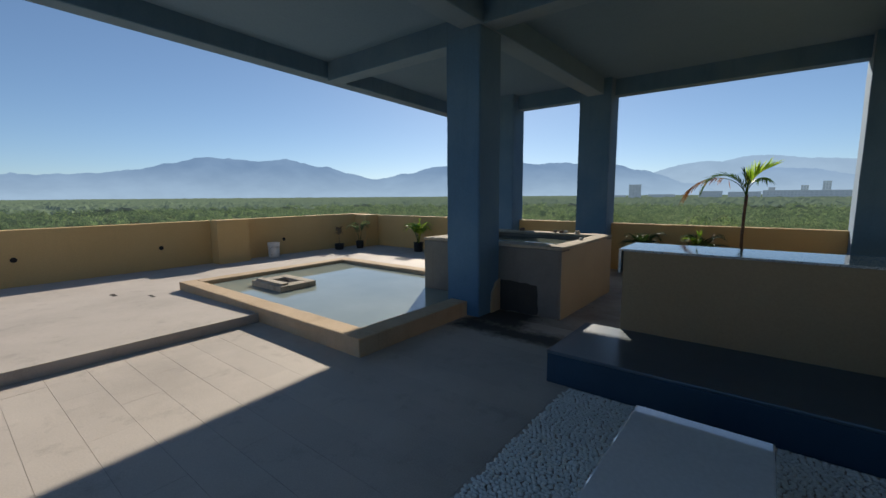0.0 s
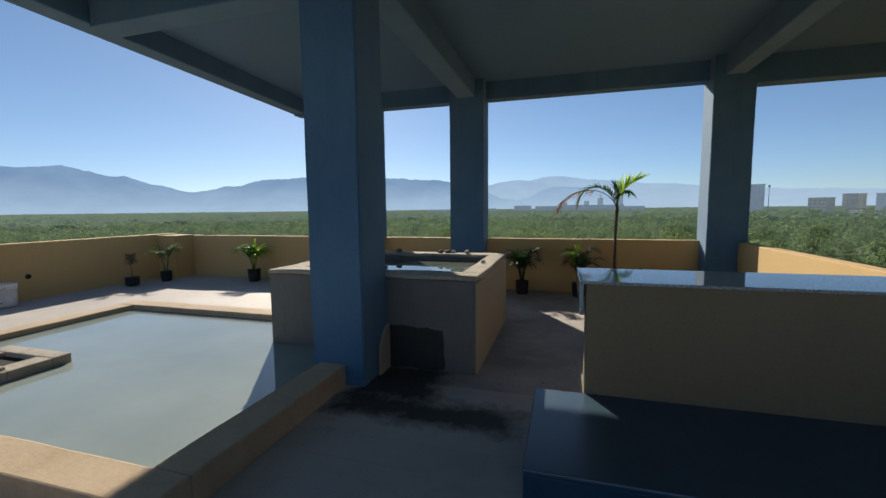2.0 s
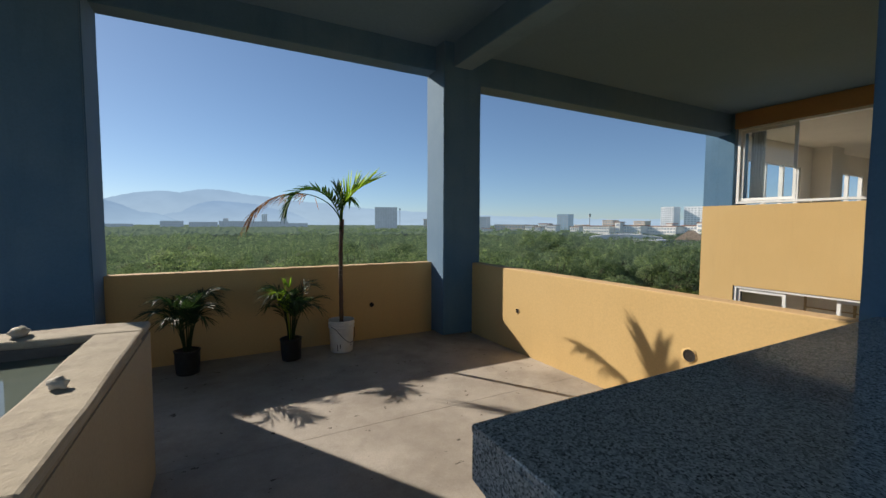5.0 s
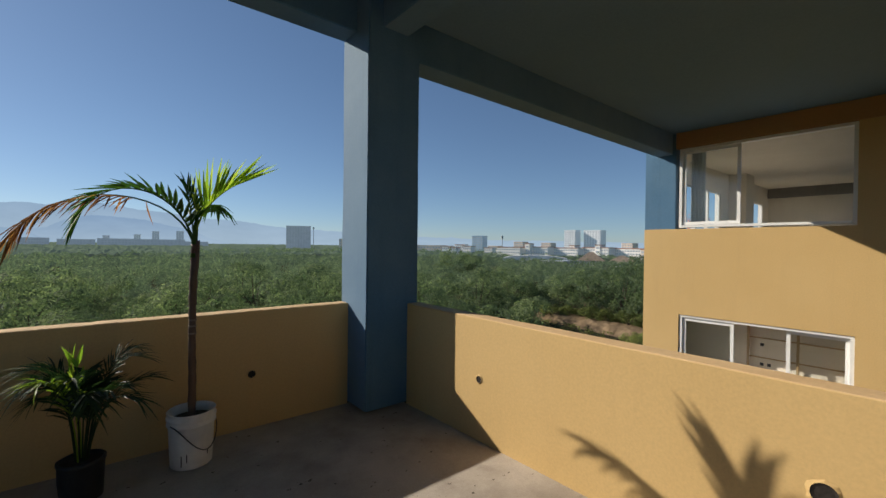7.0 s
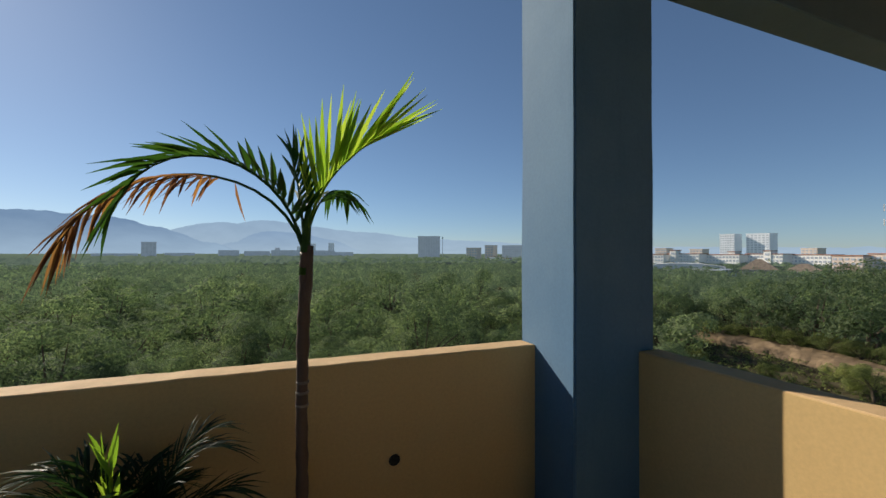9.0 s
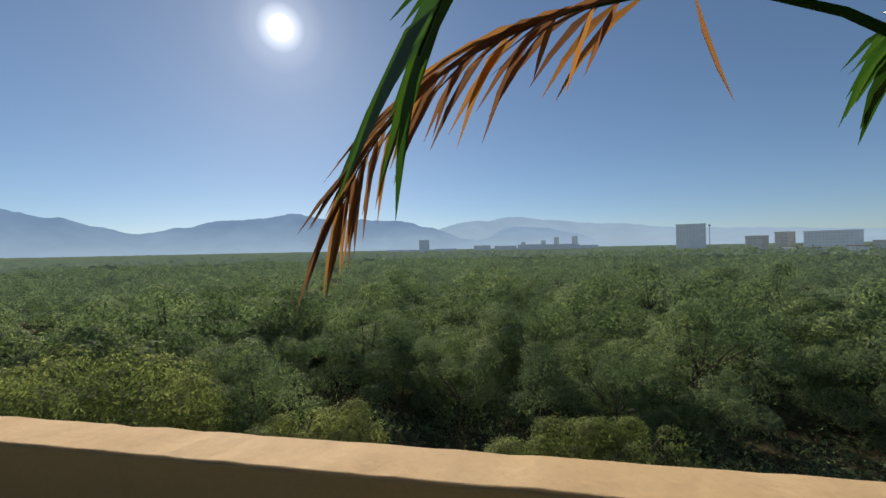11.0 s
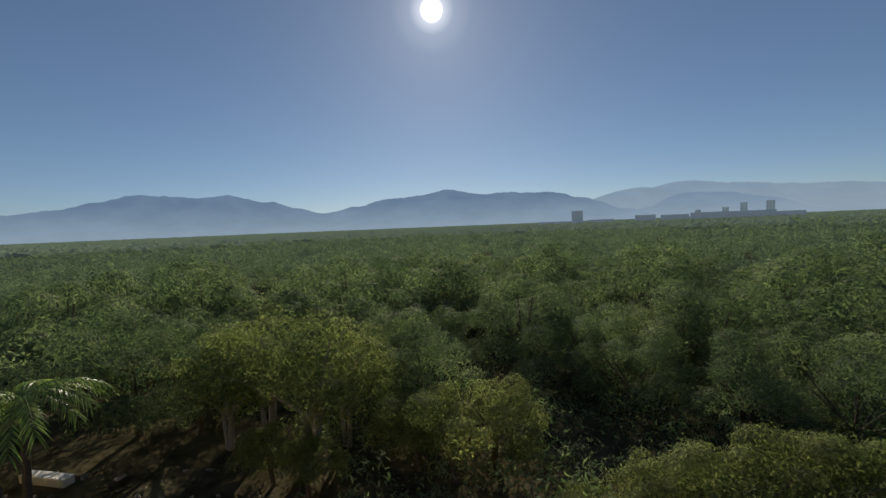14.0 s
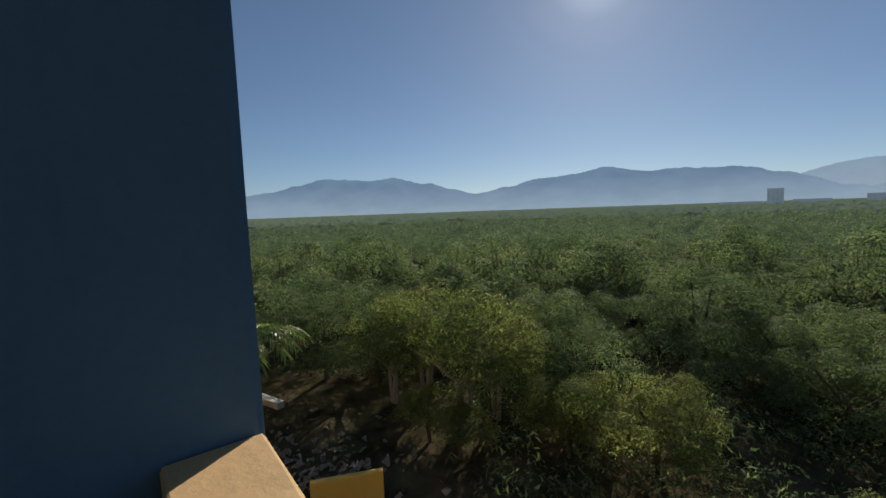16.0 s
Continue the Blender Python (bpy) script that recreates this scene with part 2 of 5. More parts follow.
M_LEAF_POT = leaf_material("potted_palm_leaflet", (0.018, 0.035, 0.015), (0.035, 0.06, 0.026), (0.06, 0.09, 0.038), 0.35, 0.55)
M_POOLRIM = stained("ochre_cement_rim", (0.46, 0.34, 0.215), (0.28, 0.215, 0.15), (0.56, 0.43, 0.29), 0.85, 1.6, 35, 0.5, 0.4)
M_BENCH = stained("white_glazed_slab", (0.74, 0.76, 0.78), (0.62, 0.64, 0.66), (0.80, 0.82, 0.84), 0.05, 1.5, 40, 0.0, 0.2, 0.5)
glaze = M_BENCH.node_tree.nodes["Principled BSDF"].inputs
glaze["Coat Weight"].default_value, glaze["Coat IOR"].default_value, glaze["Coat Roughness"].default_value = 1.0, 2.0, 0.02
M_BARK = plain("bark", (0.12, 0.095, 0.07), 0.95, 0, 0.4, 14, 0.6, 0.1)
M_BARK_PALE = plain("pale_bark", (0.34, 0.30, 0.25), 0.9, 0, 0.3, 9, 0.5, 0.1)
M_PALM_STEM = stained("palm_stem", (0.085, 0.05, 0.035), (0.04, 0.025, 0.02), (0.14, 0.09, 0.06), 0.55, 5, 60, 0.4, 0.3)
M_SCAR = plain("leaf_scar", (0.20, 0.155, 0.12), 0.8, 0, 0.3, 40, 0.2)
M_SOIL = plain("soil", (0.05, 0.036, 0.026), 0.95, 0, 0.5, 30, 0.8)

M_ORANGE = stained("orange_wall_paint", (0.43, 0.25, 0.11), (0.30, 0.18, 0.085), (0.48, 0.29, 0.135), 0.75, 0.8, 50, 0.2, 0.2)
M_PLASTER = stained("cream_plaster", (0.66, 0.60, 0.50), (0.52, 0.47, 0.39), (0.72, 0.66, 0.56), 0.8, 0.8, 40, 0.15, 0.2)
M_ROOM = stained("pale_bounce_floor", (0.62, 0.58, 0.50), (0.52, 0.48, 0.42), (0.68, 0.64, 0.56), 0.5, 0.8, 40, 0.1, 0.1)
M_CURTAIN = plain("pale_curtain", (0.62, 0.63, 0.60), 0.9, 0, 0.08, 30)
M_CANE = plain("cane", (0.36, 0.25, 0.13), 0.6, 0, 0.3, 30)
M_GROUND = plain("dry_undergrowth", (0.075, 0.065, 0.038), 1.0, 0, 0.6, 0.7, 0.5, 0.0)
M_RUBBLE = plain("rubble_stone", (0.26, 0.22, 0.175), 0.95, 0, 0.5, 5, 0.5, 0.1)
M_BANK = plain("red_earth", (0.20, 0.145, 0.09), 1.0, 0, 0.4, 0.9, 0.7, 0.0)
M_YELLOW = stained("yellow_house_paint", (0.60, 0.40, 0.09), (0.40, 0.28, 0.10), (0.66, 0.46, 0.13), 0.8, 0.7, 30, 0.2, 0.4)
M_ROOFWHITE = stained("white_roof_coat", (0.66, 0.65, 0.62), (0.42, 0.41, 0.39), (0.74, 0.73, 0.70), 0.7, 0.7, 20, 0.2, 0.3)
M_METALROOF = stained("weathered_sheet_metal", (0.46, 0.50, 0.58), (0.30, 0.31, 0.34), (0.56, 0.60, 0.68), 0.5, 0.5, 20, 0.1, 0.4)
M_STEEL = plain("galvanised_steel", (0.42, 0.43, 0.44), 0.5, 0.6, 0.15, 4, 0)
M_THATCH = plain("weathered_thatch", (0.25, 0.20, 0.15), 0.95, 0, 0.35, 1.2, 0.5)
M_TILE = plain("red_roof_tile", (0.34, 0.17, 0.11), 0.85, 0, 0.3, 0.6, 0.2)
M_PANE = plain("dark_window_glass", (0.24, 0.25, 0.26), 0.25, 0, 0.3, 0.2, 0)


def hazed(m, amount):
    """Air light over what stands hundreds of metres off, painted in as a bluish glow."""
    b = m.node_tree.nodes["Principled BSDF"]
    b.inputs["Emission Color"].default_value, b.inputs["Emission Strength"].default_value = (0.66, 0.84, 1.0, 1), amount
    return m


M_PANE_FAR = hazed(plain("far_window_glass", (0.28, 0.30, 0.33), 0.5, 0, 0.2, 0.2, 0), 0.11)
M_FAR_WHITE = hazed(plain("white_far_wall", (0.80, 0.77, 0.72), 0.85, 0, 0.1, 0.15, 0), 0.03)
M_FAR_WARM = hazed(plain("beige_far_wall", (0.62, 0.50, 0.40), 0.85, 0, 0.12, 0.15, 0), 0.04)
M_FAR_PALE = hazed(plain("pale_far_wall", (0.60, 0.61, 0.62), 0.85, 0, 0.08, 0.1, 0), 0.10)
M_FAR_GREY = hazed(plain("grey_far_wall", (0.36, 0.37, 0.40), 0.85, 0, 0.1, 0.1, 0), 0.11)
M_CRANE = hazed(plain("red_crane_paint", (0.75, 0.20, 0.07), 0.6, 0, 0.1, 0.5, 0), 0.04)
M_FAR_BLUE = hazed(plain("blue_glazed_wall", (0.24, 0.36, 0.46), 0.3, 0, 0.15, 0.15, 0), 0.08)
M_PEBBLE = stained("pale_pebble", (0.68, 0.70, 0.67), (0.50, 0.51, 0.48), (0.80, 0.81, 0.77), 0.6, 9, 70, 0.2, 0.4)
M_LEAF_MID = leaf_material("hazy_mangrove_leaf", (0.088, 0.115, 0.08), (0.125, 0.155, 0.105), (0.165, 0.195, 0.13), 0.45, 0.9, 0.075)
M_LEAF_FAR = leaf_material("hazed_forest_leaf", (0.094, 0.12, 0.088), (0.133, 0.162, 0.118), (0.185, 0.212, 0.156), 0.5, 0.9, 0.05)
M_COCO = leaf_material("coconut_leaflet", (0.10, 0.15, 0.06), (0.18, 0.23, 0.09), (0.32, 0.36, 0.16), 0.5, 0.3)


def canopy_material():
    m, t, b = nodes_of("hazed_canopy_green")
    p = place_of(t)
    n = noise_of(t, 0.16, 8, 0.7, p)
    c = ramp(t, n.outputs["Fac"], [(0.32, (0.075, 0.105, 0.055)), (0.5, (0.11, 0.15, 0.075)), (0.7, (0.155, 0.19, 0.10))])
    w = noise_of(t, 0.006, 5, 0.6, p)
    c = mixed(t, ramp(t, w.outputs["Fac"], [(0.4, (0, 0, 0)), (0.65, (0.6, 0.6, 0.6))]), c, (0.10, 0.135, 0.085))
    link(t, c, b.inputs["Base Color"])
    b.inputs["Roughness"].default_value = 1.0
    b.inputs["Specular IOR Level"].default_value = 0.0
    # haze of the distance, given to the canopy as weak emission
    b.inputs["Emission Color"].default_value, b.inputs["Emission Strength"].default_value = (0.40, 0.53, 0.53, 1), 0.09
    bumped(t, b, n.outputs["Fac"], 0.6, 1.5)
    return m


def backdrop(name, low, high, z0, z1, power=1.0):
    """A plain glowing backdrop of far hills, the low haze painted in by height."""
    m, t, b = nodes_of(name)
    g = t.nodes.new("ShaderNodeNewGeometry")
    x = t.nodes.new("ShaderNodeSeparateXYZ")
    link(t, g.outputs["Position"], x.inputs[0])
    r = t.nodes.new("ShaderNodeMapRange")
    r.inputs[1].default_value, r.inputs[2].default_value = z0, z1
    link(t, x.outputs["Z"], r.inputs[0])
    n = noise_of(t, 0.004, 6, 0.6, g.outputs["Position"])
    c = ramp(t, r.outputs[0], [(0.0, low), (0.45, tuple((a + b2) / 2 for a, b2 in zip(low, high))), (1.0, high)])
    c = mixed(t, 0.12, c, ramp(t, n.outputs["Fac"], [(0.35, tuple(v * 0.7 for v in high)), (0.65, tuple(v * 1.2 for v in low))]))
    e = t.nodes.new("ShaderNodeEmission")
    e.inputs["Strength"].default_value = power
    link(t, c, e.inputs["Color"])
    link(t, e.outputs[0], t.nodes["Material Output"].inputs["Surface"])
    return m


M_CANOPY = canopy_material()
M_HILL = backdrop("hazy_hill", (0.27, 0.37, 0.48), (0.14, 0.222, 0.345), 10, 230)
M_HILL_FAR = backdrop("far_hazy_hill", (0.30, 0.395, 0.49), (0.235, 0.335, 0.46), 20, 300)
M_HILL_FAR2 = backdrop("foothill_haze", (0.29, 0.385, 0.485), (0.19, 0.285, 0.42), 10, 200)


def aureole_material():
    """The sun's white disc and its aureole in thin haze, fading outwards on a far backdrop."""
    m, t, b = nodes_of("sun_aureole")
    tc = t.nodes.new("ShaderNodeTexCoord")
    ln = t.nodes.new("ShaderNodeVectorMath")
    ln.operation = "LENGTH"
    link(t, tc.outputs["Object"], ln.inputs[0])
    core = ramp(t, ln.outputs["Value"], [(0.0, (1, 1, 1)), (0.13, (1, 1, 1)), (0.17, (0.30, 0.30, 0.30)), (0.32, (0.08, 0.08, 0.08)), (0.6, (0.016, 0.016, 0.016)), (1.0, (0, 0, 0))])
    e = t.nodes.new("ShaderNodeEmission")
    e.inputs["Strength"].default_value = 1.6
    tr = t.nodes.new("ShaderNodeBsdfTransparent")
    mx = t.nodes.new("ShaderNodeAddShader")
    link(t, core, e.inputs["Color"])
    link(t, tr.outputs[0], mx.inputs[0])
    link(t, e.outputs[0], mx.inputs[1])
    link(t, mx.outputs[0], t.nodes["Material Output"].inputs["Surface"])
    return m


M_SUN = aureole_material()


# ---- mesh helpers ----
def box(bm, x0, x1, y0, y1, z0, z1):
    v = [bm.verts.new(p) for p in ((x0, y0, z0), (x1, y0, z0), (x1, y1, z0), (x0, y1, z0), (x0, y0, z1), (x1, y0, z1), (x1, y1, z1), (x0, y1, z1))]
    for f in ((0, 3, 2, 1), (4, 5, 6, 7), (0, 1, 5, 4), (1, 2, 6, 5), (2, 3, 7, 6), (3, 0, 4, 7)):
        bm.faces.new([v[i] for i in f])
    return v


def soft(bm, width=0.008, segments=2):
    bmesh.ops.bevel(bm, geom=list(bm.edges), offset=width, segments=segments, profile=0.5, affect="EDGES", clamp_overlap=True)
    return bm


def boxed(x0, x1, y0, y1, z0, z1, bevel=0.008):
    bm = bmesh.new()
    box(bm, x0, x1, y0, y1, z0, z1)
    return soft(bm, bevel) if bevel else bm


def part(name, bm, material, parent=None, label="", smooth=False):
    me = bpy.data.meshes.new(name)
    bmesh.ops.recalc_face_normals(bm, faces=bm.faces)
    bm.to_mesh(me)
    bm.free()
    for mat in (material if isinstance(material, (list, tuple)) else [material]):
        me.materials.append(mat)
    if smooth:
        me.polygons.foreach_set("use_smooth", [True] * len(me.polygons))
    ob = new(name, me)
    if parent is not None:
        ob.parent = parent
    if label:
        ob["label"] = label
    return ob


def thing(name, place, label, category, group="", kind=""):
    e = new(name)
    e.matrix_basis = place if isinstance(place, Matrix) else Matrix.Translation(place)
    e.empty_display_size = 0.1
    return tagged(e, label, category, group, kind)


def prism(bm, outline, z0, z1):
    """Upright block over a plan outline."""
    lo = [bm.verts.new((x, y, z0)) for x, y in outline]
    hi = [bm.verts.new((x, y, z1)) for x, y in outline]
    bm.faces.new(lo[::-1])
    bm.faces.new(hi)
    n = len(lo)
    for i in range(n):
        bm.faces.new((lo[i], lo[(i + 1) % n], hi[(i + 1) % n], hi[i]))


def lathe(bm, profile, sides=28, cx=0, cy=0):
    rings = []
    for r, z in profile:
        rings.append([bm.verts.new((cx + r * math.cos(2 * math.pi * i / sides), cy + r * math.sin(2 * math.pi * i / sides), z)) for i in range(sides)])
    for a, b in zip(rings, rings[1:]):
        for i in range(sides):
            bm.faces.new((a[i], a[(i + 1) % sides], b[(i + 1) % sides], b[i]))
    bm.faces.new(rings[0][::-1])
    bm.faces.new(rings[-1])


def tube(bm, points, radii, sides=8):
    rings = []
    for i, p in enumerate(points):
        p = Vector(p)
        d = (Vector(points[min(i + 1, len(points) - 1)]) - Vector(points[max(i - 1, 0)])).normalized()
        u = d.orthogonal().normalized() if not rings else (prev - d * prev.dot(d)).normalized()
        prev = u
        w = d.cross(u)
        rings.append([bm.verts.new(p + radii[i] * (u * math.cos(2 * math.pi * k / sides) + w * math.sin(2 * math.pi * k / sides))) for k in range(sides)])
    for a, b in zip(rings, rings[1:]):
        for k in range(sides):
            bm.faces.new((a[k], a[(k + 1) % sides], b[(k + 1) % sides], b[k]))
    bm.faces.new(rings[0][::-1])
    bm.faces.new(rings[-1])


def uneven(bm, amount, scale, cuts=0.0):
    """Slight waviness of hand-trowelled work."""
    for v in bm.verts:
        v.co += noise.noise_vector(v.co * scale) * amount


# ---- large structure ----
BEAM, SLAB, TOP = 3.765, 4.10, 4.35
GROUND = -9.5
PAR = 1.0


def rect(x0, x1, y0, y1):
    return [(x0, y0), (x1, y0), (x1, y1), (x0, y1)]


def setting(name, bm, material, label, category="wall"):
    return tagged(part(name, bm, material), label, category, kind="structure")


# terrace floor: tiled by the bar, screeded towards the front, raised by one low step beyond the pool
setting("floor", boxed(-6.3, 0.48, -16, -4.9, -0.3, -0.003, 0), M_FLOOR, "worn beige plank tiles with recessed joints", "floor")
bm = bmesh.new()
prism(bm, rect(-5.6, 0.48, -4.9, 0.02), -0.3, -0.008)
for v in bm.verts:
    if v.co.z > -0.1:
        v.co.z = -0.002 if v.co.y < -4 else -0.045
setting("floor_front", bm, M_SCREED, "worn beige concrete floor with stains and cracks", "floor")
bm = bmesh.new()
box(bm, -12.3, -6.3, -16, -7.0, -0.3, 0.12)
box(bm, -12.3, -8.95, -7.0, 0.02, -0.3, 0.12)
box(bm, -8.95, -5.5, -3.55, 0.02, -0.3, 0.12)
for v in bm.verts:
    if v.co.z > 0:
        v.co.z = 0.12 - 0.14 * max(0, min(1, (-6.3 - v.co.x) / 6.0)) if v.co.y < -6.9 else (-0.03 if v.co.y > -1 else 0.02)
setting("floor_raised", bm, M_FLOOR, "sunlit beige concrete floor one low step up", "floor")

# parapets
setting("wall_front_left", boxed(-12.4, -6.92, 0.0, 0.16, -0.3, PAR, 0.004), M_OCHRE, "ochre painted parapet along the terrace front")
setting("wall_front_middle", boxed(-6.2, -4.56, 0.0, 0.16, -0.3, PAR, 0.004), M_OCHRE, "ochre painted parapet behind the plunge tub")
setting("wall_front", boxed(-3.88, 0.0, 0.0, 0.16, -0.3, PAR, 0.004), M_OCHRE, "ochre painted parapet with a sunlit top edge")
setting("wall_right", boxed(0.477, 0.637, -16, -0.385, -9.5, PAR, 0.004), M_OCHRE, "sunlit ochre painted parapet with pipe sleeves")
setting("wall_left", boxed(-12.4, -12.15, -16, 0.0, -0.3, 1.06, 0.012), M_OCHRE, "ochre painted parapet of the open terrace")
setting("pilaster_left", boxed(-12.15, -11.75, -5.2, -4.4, -0.3, 1.075, 0.012), M_OCHRE, "ochre painted pilaster stub on the parapet")
setting("pilaster_corner", boxed(-12.15, -11.6, -0.55, 0.0, -0.3, 1.03, 0.012), M_OCHRE, "ochre painted pilaster in the parapet corner")
setting("wall_back", boxed(-12.4, 8.0, -16.3, -16.0, -9.5, 1.0, 0.0), M_OCHRE, "plain ochre parapet closing the terrace")
setting("wall_facade", boxed(-12.4, 0.66, -0.02, 0.155, GROUND, -0.3, 0.0), M_OCHRE, "ochre outer wall of the storeys below")


def cap(wall, x0, x1, y0, y1, z):
    """Rough trowelled render along the top of a parapet."""
    bm = bmesh.new()
    box(bm, x0, x1, y0, y1, z - 0.006, z + 0.006)
    soft(bm, 0.005, 2)
    bmesh.ops.subdivide_edges(bm, edges=[e for e in bm.edges if e.calc_length() > 0.5], cuts=60, use_grid_fill=True)
    uneven(bm, 0.004, 9.0)
    part("cap", bm, M_CAP, bpy.data.objects[wall], "rough ochre render cap")


cap("wall_front", -3.878, -0.002, 0.004, 0.156, PAR)
cap("wall_front_middle", -6.198, -4.562, 0.004, 0.156, PAR)
cap("wall_front_left", -12.15, -6.922, 0.004, 0.156, PAR)
cap("wall_right", 0.481, 0.633, -15.9, -0.387, PAR)


# columns
def column(name, x0, x1, y0, y1, z0=-0.02, z1=SLAB + 0.02, label="blue painted concrete column"):
    bm = bmesh.new()
    box(bm, x0, x1, y0, y1, z0, z1)
    bmesh.ops.subdivide_edges(bm, edges=[e for e in bm.edges if abs(e.verts[0].co.z - e.verts[1].co.z) > 1], cuts=24)
    bmesh.ops.bevel(bm, geom=[e for e in bm.edges if abs(e.verts[0].co.z - e.verts[1].co.z) > 0.02], offset=0.012, segments=2, affect="EDGES")
    uneven(bm, 0.006, 1.7)
    return setting(name, bm, M_BLUE, label, "column")


column("column_1", -4.63, -4.095, -5.12, -4.596)
column("column_2", -4.56, -3.88, -0.385, 0.162)
column("column_3", 0.0, 0.61, -0.383, 0.162)
column("column_4", -6.92, -6.2, -0.385, 0.162)
column("column_5", 0.18, 0.76, -5.25, -4.65)
column("column_6", 7.61, 8.2, -0.26, 0.40, -9.5)

# roof slab and beams
bm = bmesh.new()
prism(bm, [(-8.35, 0.22), (17.6, 0.22), (17.6, -4.6), (8.6, -4.6), (8.6, -10.3), (-7.58, -10.3)], SLAB, TOP)
setting("ceiling", bm, M_CEIL, "pale grey plastered concrete ceiling", "ceiling")


def beam(name, outline, z0=BEAM, z1=SLAB + 0.01):
    bm = bmesh.new()
    prism(bm, outline, z0, z1)
    soft(bm, 0.01, 1)
    return setting(name, bm, M_BLUE, "blue painted concrete roof beam", "beam")


beam("beam_front", rect(-8.3, 0.3, -0.13, 0.15))
beam("beam_front_right", rect(0.3, 7.62, -0.18, 0.15), 3.655)
beam("beam_left", [(-8.34, 0.21), (-8.04, 0.21), (-7.28, -10.25), (-7.58, -10.25)], 3.80)
beam("beam_cross_left", rect(-7.7, -4.8, -4.75, -4.42), BEAM + 0.003)
beam("beam_2", rect(-4.4, -4.05, -10.25, -0.12), BEAM + 0.006)
beam("beam_3", rect(0.16, 0.46, -10.25, -0.12), BEAM + 0.006)
beam("beam_cross_right", rect(-4.06, 7.6, -5.1, -4.8), BEAM + 0.003)
# ---- the terrace's built-in things ----
def sleeve(wall, m, r=0.042):
    """A broken-out pipe sleeve: rough ring and shallow bore, painted dark for its inner shade."""
    bm = bmesh.new()
    n, rnd = 18, random.Random(int(r * 1e4) + len(wall.children))
    outer = [r * rnd.uniform(1.15, 1.5) for _ in range(n)]
    a = [bm.verts.new((outer[i] * math.cos(2 * math.pi * i / n), outer[i] * math.sin(2 * math.pi * i / n), 0.001)) for i in range(n)]
    b = [bm.verts.new((r * math.cos(2 * math.pi * i / n), r * math.sin(2 * math.pi * i / n), 0.008)) for i in range(n)]
    for i in range(n):
        bm.faces.new((a[i], a[(i + 1) % n], b[(i + 1) % n], b[i]))
    ring = part("pipe_sleeve", bm, M_OCHRE, wall, "rough broken collar of a pipe sleeve")
    ring.matrix_basis = m
    bm = bmesh.new()
    b = [bm.verts.new((r * math.cos(2 * math.pi * i / n), r * math.sin(2 * math.pi * i / n), 0.0075)) for i in range(n)]
    c = [bm.verts.new((0.7 * r * math.cos(2 * math.pi * i / n), 0.7 * r * math.sin(2 * math.pi * i / n), 0.002)) for i in range(n)]
    for i in range(n):
        bm.faces.new((b[i], b[(i + 1) % n], c[(i + 1) % n], c[i]))
    bm.faces.new(c)
    bore = part("bore", bm, M_DARK, ring, "shallow pipe bore with its inner shade painted dark")
    return ring


W = bpy.data.objects
for y, z, r in ((-1.46, 0.49, 0.03), (-3.61, 0.54, 0.05)):
    sleeve(W["wall_right"], pose(0.477, y, z, 0, -90, 0), r)
sleeve(W["wall_front"], pose(-0.94, 0.0, 0.44, 90, 0, 0), 0.033)
for y, z in ((-8.7, 0.5), (-6.3, 0.48), (-3.2, 0.42)):
    sleeve(W["wall_left"], pose(-12.15, y, z, 0, 90, 0), 0.05)

# shallow pool
pool = thing("shallow_pool", (-6.6, -5.3, 0), "shallow rectangular pool with ochre cement rim and murky water", "pool")


def at_world(ob):
    """Keep a part built in world numbers where it is under its thing."""
    ob.matrix_parent_inverse = ob.parent.matrix_basis.inverted()
    return ob


def wavy_wall(x0, x1, y0, y1, z0, z1, cuts=14, wave=0.006, bevel=0.014):
    bm = bmesh.new()
    box(bm, x0, x1, y0, y1, z0, z1)
    soft(bm, bevel, 2)
    long_edges = [e for e in bm.edges if e.calc_length() > 0.6]
    bmesh.ops.subdivide_edges(bm, edges=long_edges, cuts=cuts, use_grid_fill=True)
    uneven(bm, wave, 3.1)
    return bm


for nm, b in (("rim_near", (-9.0, -4.28, -7.05, -6.78, -0.02, 0.20)), ("rim_side", (-4.56, -4.28, -6.78, -5.122, -0.02, 0.198)),
              ("rim_side", (-9.0, -8.72, -6.78, -3.78, -0.02, 0.198)), ("rim_far", (-9.0, -5.525, -3.78, -3.5, -0.02, 0.20))):
    at_world(part(nm, wavy_wall(*b), M_POOLRIM, pool))
at_world(part("basin_floor", boxed(-8.8, -4.5, -6.85, -3.7, -0.29, -0.15, 0), M_CEMENT, pool, "grey cement basin floor"))
bm = bmesh.new()
prism(bm, [(-8.715, -6.775), (-4.565, -6.775), (-4.565, -4.596), (-5.526, -4.596), (-5.526, -3.785), (-8.715, -3.785)], -0.14, 0.13)
at_world(part("water", bm, M_WATER, pool, "still murky greenish water"))

well = thing("pool_well", (-7.57, -5.93, 0.12), "square cement frame round an opening standing in the pool", "well")
for nm, b in (("side", (-0.46, 0.46, -0.33, -0.17, -0.1, 0.10)), ("side", (-0.46, 0.46, 0.17, 0.33, -0.1, 0.10)),
              ("end", (-0.46, -0.24, -0.17, 0.17, -0.1, 0.098)), ("end", (0.24, 0.46, -0.17, 0.17, -0.1, 0.098))):
    part(nm, boxed(*b, 0.012), M_RIM, well)
part("upper_ledge", boxed(-0.40, 0.40, -0.28, -0.15, 0.10, 0.13, 0.008), M_RIM, well)
# solid block, coloured dark for the shade within the frame
part("opening", boxed(-0.25, 0.25, -0.18, 0.18, -0.12, 0.05, 0), M_DARK, well, "opening with its inner shade painted dark")

